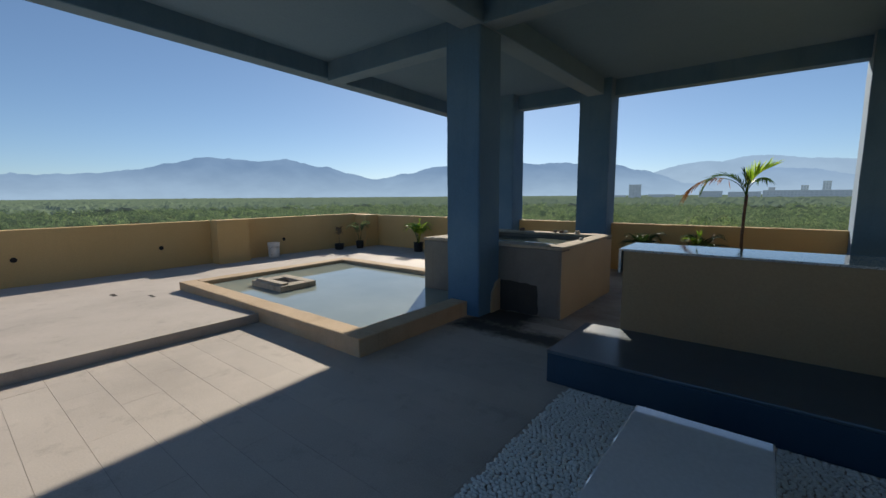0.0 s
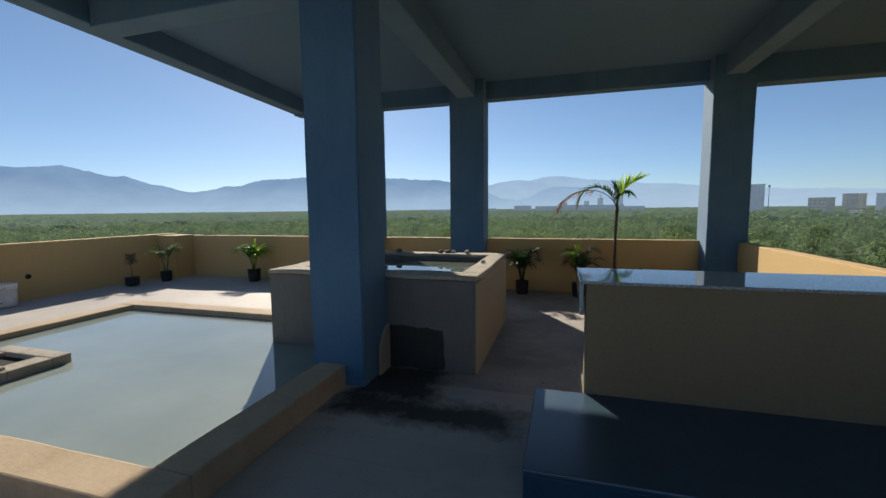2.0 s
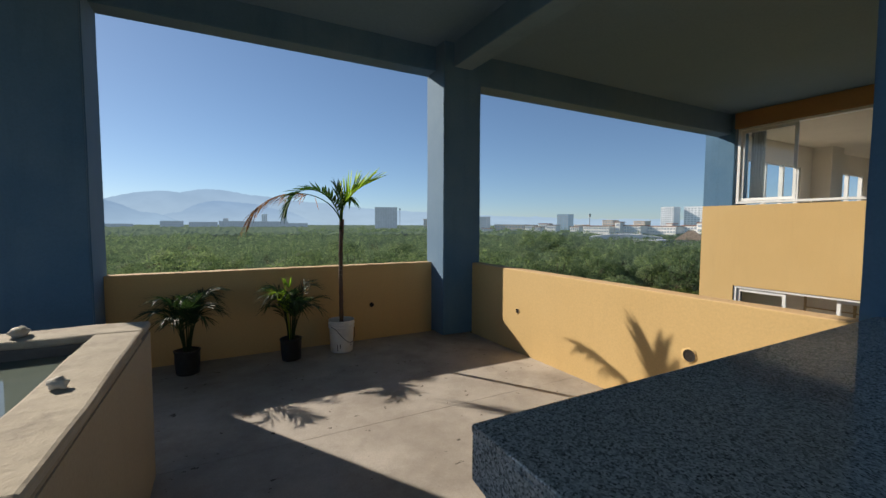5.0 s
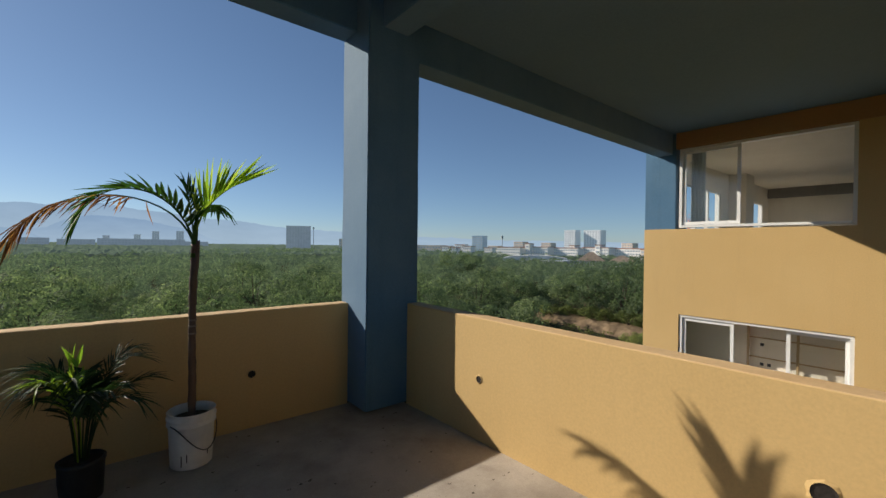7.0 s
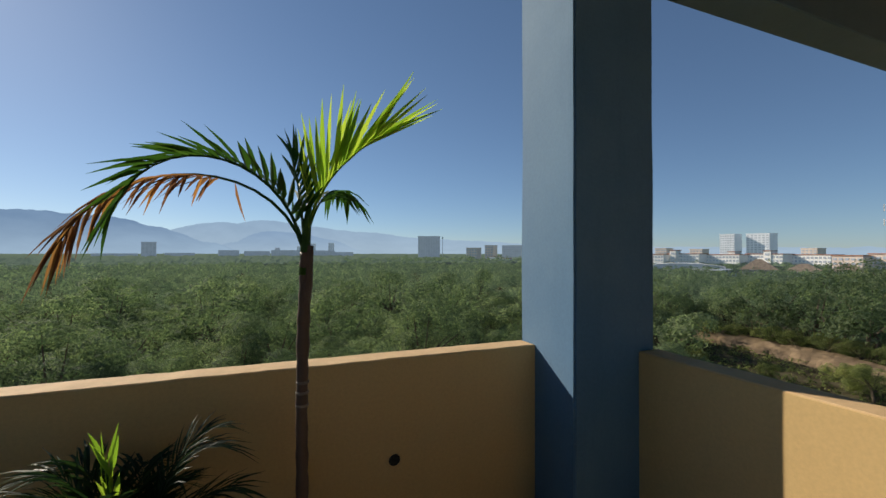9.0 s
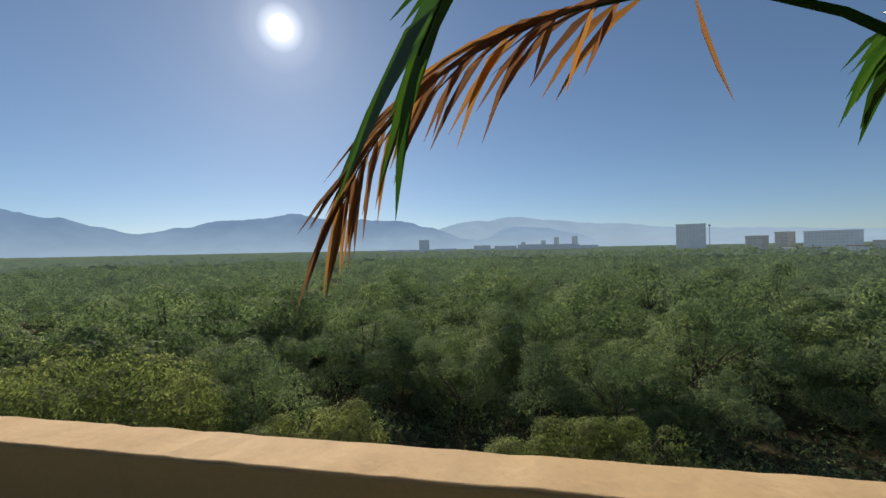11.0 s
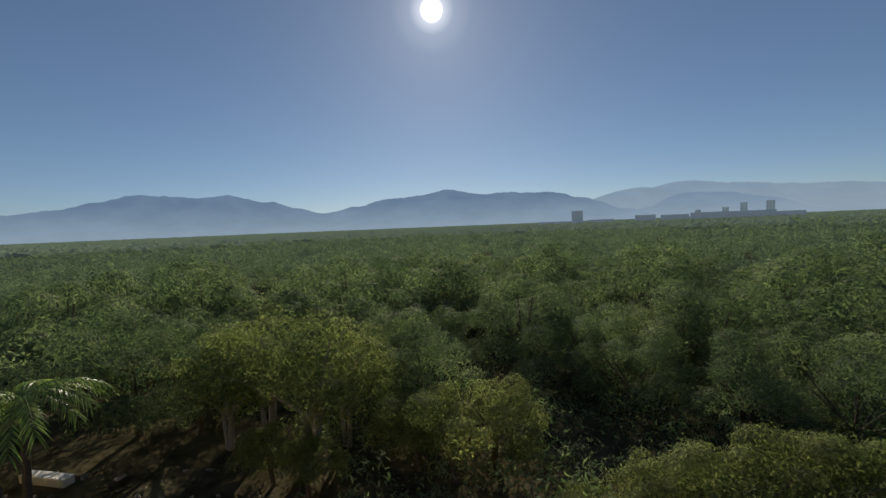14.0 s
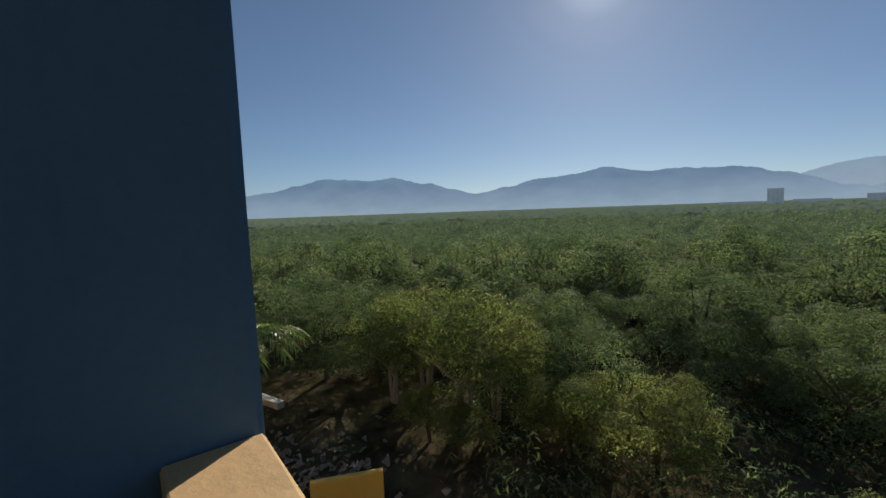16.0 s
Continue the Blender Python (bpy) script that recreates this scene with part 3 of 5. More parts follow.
# plunge tub round column 1
tub = thing("plunge_tub", (-4.3, -3.5, 0), "raised cement plunge tub full of water with a rough rim", "tub")
for nm, b, m in (("wall_near", (-5.52, -3.165, -4.59, -4.30, -0.01, 0.925), M_CEMENT), ("wall_far", (-5.52, -3.165, -2.68, -2.44, -0.06, 0.925), M_CEMENT),
                 ("wall_end", (-3.37, -3.1655, -4.30, -2.68, -0.05, 0.925), M_TAN), ("wall_end", (-5.5195, -5.28, -4.30, -2.68, -0.05, 0.925), M_CEMENT)):
    at_world(part(nm, wavy_wall(*b, 8, 0.003), m, tub))
at_world(part("side_render", boxed(-3.167, -3.159, -4.585, -2.445, -0.06, 0.90, 0.002), M_TAN, tub, "tan cement render with damp streaks"))
for b in ((-5.53, -3.155, -4.60, -4.29, 0.925, 0.968), (-5.53, -3.155, -2.69, -2.43, 0.925, 0.966), (-3.375, -3.155, -4.29, -2.69, 0.925, 0.967), (-5.53, -5.27, -4.29, -2.69, 0.925, 0.967)):
    at_world(part("rim", wavy_wall(*b, 24, 0.012, 0.014), M_RIM, tub, "rough sunlit cement rim"))
bm = bmesh.new()
prism(bm, rect(-5.275, -3.371, -4.295, -2.685), 0.3, 0.87)
at_world(part("water", bm, M_WATER_CLEAR, tub, "clear still water reflecting the sky"))


def blotch(bm, outline, lift, rough=0.03, seed=1):
    """Thin damp patch with a ragged outline, in its own xy plane."""
    rnd = random.Random(seed)
    pts = []
    for (x0, y0), (x1, y1) in zip(outline, outline[1:] + outline[:1]):
        for k in range(7):
            f = k / 7
            pts.append((x0 + (x1 - x0) * f + rnd.uniform(-rough, rough), y0 + (y1 - y0) * f + rnd.uniform(-rough, rough)))
    prism(bm, pts, 0, lift)


bm = bmesh.new()
blotch(bm, [(-0.31, 0), (0.31, 0), (0.29, 0.42), (-0.31, 0.44)], 0.004, 0.011, 4)
patch = part("wet_patch", bm, M_WET, tub, "black damp square on the cement")
patch.matrix_parent_inverse = tub.matrix_basis.inverted()
patch.matrix_basis = pose(-3.79, -4.5915, 0.005, 90, 0, 0)
bm = bmesh.new()
prism(bm, [(-0.11, 0), (0.13, 0), (0.13, 0.46), (0.02, 0.42), (-0.09, 0.28)], 0, 0.03)
soft(bm, 0.004, 1)
stub = tagged(part("plaster_patch", bm, M_TAN), "unpainted tan plaster patch at the foot of the column", "plaster", kind="structure")
stub.matrix_basis = pose(-4.089, -4.735, 0, 90, 0, 90)


def stone(x, y, z, size, material, label, seed):
    bm = bmesh.new()
    bmesh.ops.create_icosphere(bm, subdivisions=3, radius=1)
    rnd = random.Random(seed)
    off = Vector((rnd.uniform(0, 50), rnd.uniform(0, 50), 0))
    for v in bm.verts:
        v.co *= 1 + 0.42 * noise.noise(v.co * 1.4 + off) + 0.14 * noise.noise(v.co * 4 + off)
        v.co = Vector((v.co.x * size, v.co.y * size * 0.72, max(v.co.z, -0.72) * size * 0.62))
    ob = part("stone", bm, material, None, "", True)
    ob.matrix_basis = pose(x, y, z + size * 0.43, 0, 0, rnd.uniform(0, 180))
    return tagged(ob, label, "stone", "stones on the tub rim")


M_STONE_BROWN = stained("brown_stone", (0.17, 0.11, 0.085), (0.08, 0.055, 0.045), (0.30, 0.22, 0.17), 0.85, 14, 70, 0.8, 0.3)
M_STONE_PALE = stained("pale_stone", (0.50, 0.46, 0.40), (0.30, 0.27, 0.23), (0.66, 0.62, 0.55), 0.85, 14, 70, 0.7, 0.3)
stone(-4.12, -2.56, 0.967, 0.046, M_STONE_BROWN, "dark reddish brown stone on the tub rim", 1)
stone(-4.01, -2.55, 0.967, 0.045, M_STONE_BROWN, "brown rough stone on the tub rim", 2)
stone(-3.93, -2.54, 0.967, 0.044, M_STONE_PALE, "tan rough stone on the tub rim", 3)
stone(-3.71, -2.56, 0.967, 0.052, M_STONE_PALE, "pale flat stone on the tub rim", 4)
stone(-3.29, -3.55, 0.967, 0.036, M_STONE_PALE, "small white stone on the tub rim", 5)
stone(-4.79, -2.55, 0.967, 0.055, M_STONE_BROWN, "brown stone on the far tub rim", 6)

# blue platform, bar and white bench
plat = thing("platform", (-1.0, -5.86, 0), "low dark blue painted concrete platform before the bar", "platform")
at_world(part("riser", boxed(-2.547, 0.476, -6.382, -5.39, -0.005, 0.262, 0.01), M_DEEP, plat, "dark blue painted riser"))
at_world(part("top_slab", boxed(-2.55, 0.476, -6.386, -5.39, 0.262, 0.29, 0.008), M_DEEP_TOP, plat, "blue painted top lightened for sky sheen"))
bar = thing("bar_counter", (-1.0, -5.05, 0), "masonry bar counter with speckled grey granite top", "bar counter")
at_world(part("body", boxed(-2.205, 0.179, -5.388, -5.23, -0.02, 1.0865, 0.008), M_BAR, bar, "tan painted masonry body"))
at_world(part("top", boxed(-2.25, 0.178, -5.40, -4.72, 1.087, 1.108, 0.004), M_GRANITE, bar, "polished speckled grey granite top"))
bm = bmesh.new()
v = [bm.verts.new(p) for p in ((-2.249, -5.398, 0.865), (-2.249, -4.722, 0.975), (-2.249, -4.722, 1.086), (-2.249, -5.398, 1.086),
                               (-2.222, -5.398, 0.865), (-2.222, -4.722, 0.975), (-2.222, -4.722, 1.086), (-2.222, -5.398, 1.086))]
for f in ((0, 1, 2, 3), (7, 6, 5, 4), (0, 4, 5, 1), (1, 5, 6, 2), (2, 6, 7, 3), (3, 7, 4, 0)):
    bm.faces.new([v[i] for i in f])
soft(bm, 0.003, 1)
at_world(part("apron", bm, M_GRANITE, bar, "tapered granite end apron"))
bench = tagged(part("bench_block", boxed(-1.657, -0.985, -1.384, 0.0, -0.41, 0.0, 0.012), M_BENCH), "low white bench block with a polished top on the pebble bed", "bench")
bench.matrix_basis = pose(0, -7.066, 0.362, -1.0, 0, 0)        # its top falls a little towards the platform

# buckets and pots
def bucket(m, label, soil=False):
    b = thing("bucket", m, label, "bucket")
    bm = bmesh.new()
    lathe(bm, [(0.125, 0.0), (0.13, 0.006), (0.139, 0.2), (0.142, 0.285), (0.153, 0.29), (0.153, 0.30), (0.144, 0.304), (0.144, 0.325), (0.155, 0.33), (0.155, 0.342), (0.147, 0.345), (0.149, 0.372), (0.153, 0.376), (0.149, 0.38), (0.138, 0.375), (0.134, 0.31), (0.13, 0.31)], 40)
    part("shell", bm, M_WHITE, b, "", True)
    bm = bmesh.new()
    lathe(bm, [(0.0, 0.30), (0.131, 0.305), (0.131, 0.318), (0.05, 0.326), (0.0, 0.33)], 24)
    part("soil" if soil else "inside", bm, M_SOIL, b, "dark potting soil" if soil else "dark brown inside")
    bm = bmesh.new()
    tube(bm, [(0.156 * math.cos(a), 0.156 * math.sin(a), 0.31 - 0.19 * math.sin(a - 3.3) ** 2) for a in [3.3 + math.pi * i / 14 for i in range(15)]], [0.0035] * 15, 6)
    part("handle", bm, M_BLACK, b, "thin dark wire handle")
    for o in b.children:
        o.scale = (1.06, 1.06, 1.06)
    return b


def curved_plate(bm, r, a0, a1, z0, z1, t=0.002):
    n = 10
    rows = []
    for i in range(n + 1):
        a = a0 + (a1 - a0) * i / n
        rows.append([bm.verts.new(((r + k) * math.cos(a), (r + k) * math.sin(a), z)) for k in (0, t) for z in (z0, z1)])
    for p, q in zip(rows, rows[1:]):
        for i, j in ((0, 1), (1, 3), (3, 2), (2, 0)):
            bm.faces.new((p[i], p[j], q[j], q[i]))
    bm.faces.new(rows[0])
    bm.faces.new(rows[-1][::-1])


white_bucket = bucket(pose(-11.75, -3.75, -0.005, 0, 0, -35), "white plastic bucket with a green and black print by the parapet")
for a0, a1, z0, z1, m in ((-1.2, -0.2, 0.20, 0.24, M_LEAF_DARK), (-1.25, -0.75, 0.08, 0.17, M_BLACK), (-0.6, -0.2, 0.07, 0.13, M_BLACK), (-0.2, 0.35, 0.18, 0.20, M_LEAF_DARK)):
    bm = bmesh.new()
    curved_plate(bm, 0.139, a0, a1, z0, z1)
    part("print", bm, m, white_bucket, "dark printed mark")

palm_bucket = bucket(pose(-1.45, -0.34, -0.041, 0, 0, 20), "white plastic bucket with black marks holding a palm", True)
for a0, a1, z0, z1 in ((-2.3, -2.25, 0.06, 0.22), (-2.0, -1.3, 0.14, 0.155), (-1.3, -1.24, 0.08, 0.27), (-2.55, -2.5, 0.03, 0.2)):
    bm = bmesh.new()
    curved_plate(bm, 0.1405, a0, a1, z0, z1)
    part("mark", bm, M_BLACK, palm_bucket, "black painted stroke")


def leaflet(bm, base, tip, width, up, fold=0.25, bend=0.0):
    """A folded blade from base to tip, widest before the middle."""
    base, tip = Vector(base), Vector(tip)
    d = tip - base
    side = d.cross(up)
    if side.length < 1e-6:
        side = d.orthogonal()
    side.normalize()
    nrm = side.cross(d).normalized()
    left, mid, right = [], [], []
    for f, w in ((0.0, 0.25), (0.3, 1.0), (0.65, 0.75), (1.0, 0.04)):
        c = base + d * f - Vector((0, 0, 1)) * bend * f * f * d.length
        mid.append(bm.verts.new(c))
        left.append(bm.verts.new(c + side * width * w * 0.5 + nrm * width * fold * w))
        right.append(bm.verts.new(c - side * width * w * 0.5 + nrm * width * fold * w))
    for a, b in ((left, mid), (mid, right)):
        for i in range(3):
            bm.faces.new((a[i], b[i], b[i + 1], a[i + 1]))


def bez(p, f):
    p0, p1, p2, p3 = [Vector(q) for q in p]
    g = 1 - f
    return p0 * g ** 3 + p1 * 3 * g * g * f + p2 * 3 * g * f * f + p3 * f ** 3


def frond(parent, ctrl, pairs, length, width, material, start=0.2, spread=55, droop=0.35, seed=0, label="", lift=0.3, stem=0.008, stem_mat=None, hang=()):
    rnd = random.Random(seed)
    bm = bmesh.new()
    pts = [bez(ctrl, i / 14) for i in range(15)]
    tube(bm, pts, [stem * (1 - 0.8 * i / 14) for i in range(15)], 6)
    r = part("frond", bm, stem_mat or material, parent, label)
    bm = bmesh.new()
    for i in range(pairs):
        f = start + (1 - start) * (i + 0.5) / pairs
        p, d = bez(ctrl, f), (bez(ctrl, min(1, f + 0.02)) - bez(ctrl, f - 0.02)).normalized()
        side = d.cross(Vector((0, 0, 1))).normalized()
        up = side.cross(d).normalized()
        for s in (-1, 1):
            ang = radians(spread * (1.1 - 0.55 * f) + rnd.uniform(-9, 9))
            L = length * (0.55 + 0.9 * f * (1.35 - f)) * rnd.uniform(0.85, 1.12)
            way = d * math.cos(ang) + side * s * math.sin(ang) + up * (lift * (1 - f) + rnd.uniform(-0.12, 0.12))
            tip = p + way.normalized() * L
            leaflet(bm, p, tip, width * rnd.uniform(0.8, 1.15), up, 0.22, droop * rnd.uniform(0.6, 1.3))
    for f, drop, out in hang:
        p, d = bez(ctrl, f), (bez(ctrl, min(1, f + 0.02)) - bez(ctrl, f - 0.02)).normalized()
        q = p + Vector((d.x * out * drop, d.y * out * drop, -drop))
        leaflet(bm, p, q, width * 1.1, d, 0.3, -0.1)
    part("foliage", bm, material, r)
    return r


# the tall palm
palm = thing("potted_palm", (-1.45, -0.33, 0.24), "tall slender palm with one dry reddish frond in a bucket", "palm")
stem_pts = [(-1.45, -0.335, 0.24), (-1.448, -0.335, 0.6), (-1.452, -0.335, 0.9), (-1.448, -0.336, 1.2), (-1.442, -0.34, 1.45), (-1.44, -0.345, 1.60)]
bm = bmesh.new()
fine = []
for i in range(41):
    f = i / 40 * (len(stem_pts) - 1)
    k = min(int(f), len(stem_pts) - 2)
    fine.append(Vector(stem_pts[k]).lerp(Vector(stem_pts[k + 1]), f - k))
tube(bm, fine, [0.027 + 0.002 * math.sin(i * 1.9) - 0.004 * i / 40 + (0.003 if 22 < i < 30 else 0) for i in range(41)], 14)
at_world(part("trunk", bm, M_PALM_STEM, palm, "ringed reddish brown trunk", True))
for z in (0.93, 0.985, 1.03):
    bm = bmesh.new()
    c = fine[int((z - 0.24) / 1.36 * 40)]
    lathe(bm, [(0.027, z - 0.006), (0.0295, z), (0.027, z + 0.006)], 14, c.x, c.y)
    at_world(part("trunk_ring", bm, M_SCAR, palm, "pale leaf scar ring"))
C0 = (-1.444, -0.342, 1.60)
bm = bmesh.new()
tube(bm, [(-1.441, -0.342, 1.5), (-1.44, -0.34, 1.62), (-1.432, -0.35, 1.74), (-1.42, -0.365, 1.86)], [0.026, 0.022, 0.017, 0.007], 10)
at_world(part("crown_shaft", bm, M_FROND, palm, "green sheathing leaf base", True))
bm = bmesh.new()
tube(bm, [(-1.44, -0.345, 1.30), (-1.434, -0.35, 1.45), (-1.424, -0.355, 1.58), (-1.418, -0.357, 1.63)], [0.014, 0.022, 0.018, 0.012], 9)
uneven(bm, 0.006, 30)
at_world(part("leaf_stub", bm, M_PALM_STEM, palm, "dry broken stub of an old leaf base"))
for args in (
    dict(ctrl=(C0, (-1.52, -0.35, 2.02), (-1.98, -0.43, 2.12), (-2.10, -0.46, 1.74)), pairs=29, length=0.25, width=0.040, material=M_FROND, start=0.1, droop=0.08, seed=1, lift=0.42, spread=58, label="arching green frond"),
    dict(ctrl=(C0, (-1.55, -0.29, 2.03), (-2.21, 0.005, 2.08), (-2.455, 0.108, 1.65)), pairs=24, length=0.26, width=0.021, material=M_FROND_DRY, start=0.4, droop=0.4, seed=2, lift=-0.2, spread=34, label="dry reddish drooping frond", stem_mat=M_FROND, hang=((0.36, 0.2, -0.25), (0.44, 0.13, 0.5), (0.47, 0.16, 0.35), (0.52, 0.12, 0.4), (0.9, 0.26, 0.35), (0.95, 0.3, 0.5), (0.99, 0.3, 0.45))),
    dict(ctrl=(C0, (-1.43, -0.36, 1.82), (-1.34, -0.45, 1.97), (-1.17, -0.62, 2.07)), pairs=20, length=0.36, width=0.030, material=M_FROND_YELLOW, start=0.3, droop=0.0, seed=3, lift=0.75, spread=30, label="upright sunlit yellow green frond"),
    dict(ctrl=(C0, (-1.42, -0.31, 1.80), (-1.30, -0.05, 2.0), (-1.17, 0.17, 1.92)), pairs=13, length=0.21, width=0.03, material=M_FROND, start=0.4, droop=0.7, seed=4, lift=0.1, spread=45, label="short green frond"),
    dict(ctrl=(C0, (-1.45, -0.34, 1.76), (-1.47, -0.35, 1.9), (-1.50, -0.36, 2.02)), pairs=11, length=0.2, width=0.032, material=M_FROND, start=0.35, droop=0.1, seed=5, lift=0.4, spread=50, label="young green frond"),
):
    fr = frond(palm, **args)
    at_world(fr)


def pot_plant(x, y, z, label, seed, fronds=9, height=0.42, reach=0.34, yellow=2, mat=None, pot_h=0.26, pot_r=0.12):
    p = thing("potted_plant", pose(x, y, z, 0, 0, seed * 47), label, "potted plant", "small potted plants by the parapets")
    bm = bmesh.new()
    lathe(bm, [(pot_r * 0.86, 0), (pot_r * 0.9, 0.01), (pot_r * 0.98, pot_h * 0.5), (pot_r, pot_h * 0.9), (pot_r * 1.05, pot_h * 0.92), (pot_r * 1.04, pot_h), (pot_r * 0.95, pot_h), (pot_r * 0.92, pot_h * 0.88), (0.01, pot_h * 0.9)], 22)
    uneven(bm, 0.008, 9)
    part("pot", bm, M_BLACK, p, "black plastic nursery pot", True)
    bm = bmesh.new()
    lathe(bm, [(pot_r * 0.93, pot_h * 0.86), (pot_r * 0.9, pot_h * 0.93), (0.01, pot_h * 0.96)], 18)
    part("soil", bm, M_SOIL, p, "dark soil")
    rnd = random.Random(seed)
    for i in range(fronds):
        a = 2 * math.pi * (i + rnd.uniform(-0.3, 0.3)) / fronds
        h, r = height * rnd.uniform(0.75, 1.15), reach * rnd.uniform(0.65, 1.1)
        c, s = math.cos(a), math.sin(a)
        b0 = (0.03 * c, 0.03 * s, pot_h * 0.9)
        ctrl = (b0, (0.06 * c, 0.06 * s, pot_h + h * 0.6), (r * 0.5 * c, r * 0.5 * s, pot_h + h * 1.05), (r * c, r * s, pot_h + h * rnd.uniform(0.8, 1.05)))
        m = M_FROND_YELLOW if i < yellow else (mat or M_LEAF_POT)
        frond(p, ctrl, 18, 0.2, 0.014, m, 0.34, 45, 0.32, seed * 100 + i, "", 0.25, 0.005)
    if yellow:
        for i in range(3):
            a = rnd.uniform(0, 6.28)
            frond(p, ((0, 0, pot_h), (0.02 * math.cos(a), 0.02 * math.sin(a), pot_h + 0.2), (0.04 * math.cos(a), 0.04 * math.sin(a), pot_h + 0.36), (0.07 * math.cos(a), 0.07 * math.sin(a), pot_h + height * 1.25)),
                  3, 0.17, 0.024, M_FROND_YELLOW, 0.5, 24, 0.12, seed * 200 + i, "upright yellow green shoot", 0.2, 0.005)
    return p


pot_plant(-3.12, -0.40, -0.04, "dark feathery palm seedling in a black nursery pot", 3, 19, 0.54, 0.33, 0)
pot_plant(-2.07, -0.42, -0.04, "feathery palm with yellow green shoots in a black pot", 5, 20, 0.54, 0.33, 1)
pot_plant(-9.35, -0.45, -0.03, "bushy yellow green plant in a tall black pot", 7, 20, 0.55, 0.36, 13, M_FROND, 0.28, 0.14)
pot_plant(-11.45, -0.95, -0.028, "sparse broad-leaved plant in a black pot", 9, 6, 0.6, 0.38, 0, M_LEAF_DARK, 0.24, 0.12)
pot_plant(-11.6, -1.65, 0.0, "thin bare seedling in a wide black pot", 11, 2, 0.5, 0.12, 0, M_BARK, 0.17, 0.14)

tagged(part("cast_joint", boxed(-3.15, 0.476, -2.438, -2.424, -0.032, -0.0222, 0.0005), M_SCREED), "slightly raised cast joint across the screed floor", "floor joint", kind="structure")
# pieces on the raised floor
for x, y, w, d in ((-9.5, -7.85, 0.24, 0.07), (-8.85, -7.5, 0.2, 0.05)):
    z = 0.12 - 0.14 * (-6.3 - x) / 6.0
    g = thing("floor_drain", (x, y, z), "small dark slotted floor drain in the concrete", "drain")
    part("frame", boxed(-w / 2, w / 2, -d / 2, d / 2, -0.01, 0.004, 0.001), M_CEMENT, g)
    for k in range(4):
        # slots are thin dark blocks in place of shaded gaps
        part("slot", boxed(-w / 2 + 0.012 + k * (w - 0.024) / 4, -w / 2 + 0.004 + (k + 1) * (w - 0.024) / 4, -d / 2 + 0.01, d / 2 - 0.01, 0.0, 0.0065, 0), M_DARK, g)
# ---- the wing across the light well ----
wing = thing("building_wing", (10, -4, GROUND), "sunlit ochre wing of the building with sliding windows", "building")
HX = 7.6
WIN = ((-3.05, -0.32, 2.06, 3.75), (-3.05, -0.36, -1.35, 0.19))      # y0, y1, z0, z1 of the two openings


def wing_part(name, b, m, label="", bevel=0):
    return at_world(part(name, boxed(*b, bevel), m, wing, label))


wing_part("wall", (HX, 7.85, -0.35, 0.40, GROUND, 2.03), M_OCHRE)
wing_part("wall", (HX, 7.85, -3.05, -0.35, 0.19, 2.03), M_OCHRE)
wing_part("wall", (HX, 7.85, -3.05, -0.35, GROUND, -1.35), M_OCHRE)
wing_part("wall", (HX, 7.85, -16, -3.05, GROUND, 3.76), M_OCHRE)
wing_part("lintel", (HX - 0.03, 7.85, -16, -0.262, 3.76, SLAB - 0.003), M_ORANGE, "darker orange lintel beam")
# unseen room floors, made pale to bounce light up into the rooms
wing_part("room_floor", (7.85, 17.3, -4.2, 0.35, 1.85, 2.0), M_ROOM)
wing_part("room_ceiling", (7.86, 17.3, -4.2, 0.19, 3.86, SLAB - 0.006), M_PLASTER, "cream plastered ceiling")
wing_part("room_floor", (7.85, 12.3, -8, 0.35, -2.5, -2.3), M_ROOM)
wing_part("room_ceiling", (7.85, 12.3, -8, 0.35, 0.45, 0.6), M_PLASTER)
wing_part("room_wall", (17.3, 17.5, -4.2, 0.35, 2.0, 4.0), M_PLASTER, "cream plastered room wall")
# unseen room end, left open above a sill to let sky light in
wing_part("room_wall", (7.85, 17.3, -4.4, -4.2, 1.85, 2.1), M_PLASTER)
wing_part("room_wall", (8.2, 17.3, 0.2, 0.35, 3.25, 4.09), M_PLASTER)
wing_part("room_wall", (8.2, 17.3, 0.2, 0.35, 2.0, 2.1), M_PLASTER)
wing_part("room_wall", (16.6, 17.3, 0.2, 0.35, 2.1, 3.25), M_PLASTER)
wing_part("room_wall", (12.03, 14.3, 0.2, 0.35, 2.1, 3.25), M_PLASTER)
wing_part("pillar", (12.7, 13.5, -0.25, 0.198, 2.0, 3.858), M_PLASTER, "cream plastered pillar in the room")
# dark strip along one edge of the pillar
wing_part("door_jamb", (13.502, 13.62, -0.2, 0.19, 2.0, 3.7), M_BARK, "dark brown strip beside the pillar")
for x in (8.2, 9.15, 10.1, 11.05, 11.95, 14.3, 15.4, 16.52):
    wing_part("mullion", (x, x + 0.08, 0.22, 0.32, 2.1, 3.25), M_ALU, "white aluminium window post")
wing_part("room_beam", (17.1, 17.298, -4.2, 0.19, 3.52, 3.858), M_CEMENT, "grey concrete beam across the room")
wing_part("room_wall", (12.3, 12.5, -8, 0.35, -2.3, 0.45), M_PLASTER, "white plastered room wall")
# the lower room's unseen end is opened to the sky likewise
wing_part("room_wall", (7.85, 12.3, -8.2, -8, -2.3, -1.3), M_PLASTER)
wing_part("room_wall", (8.2, 12.3, 0.2, 0.35, -2.3, 0.45), M_PLASTER)
for y, z in ((-1.62, -0.35), (-1.62, -0.75), (-1.74, -0.75)):
    wing_part("socket", (8.485, 8.505, y - 0.03, y + 0.03, z - 0.03, z + 0.03), M_BLACK, "black socket hole in the wall")


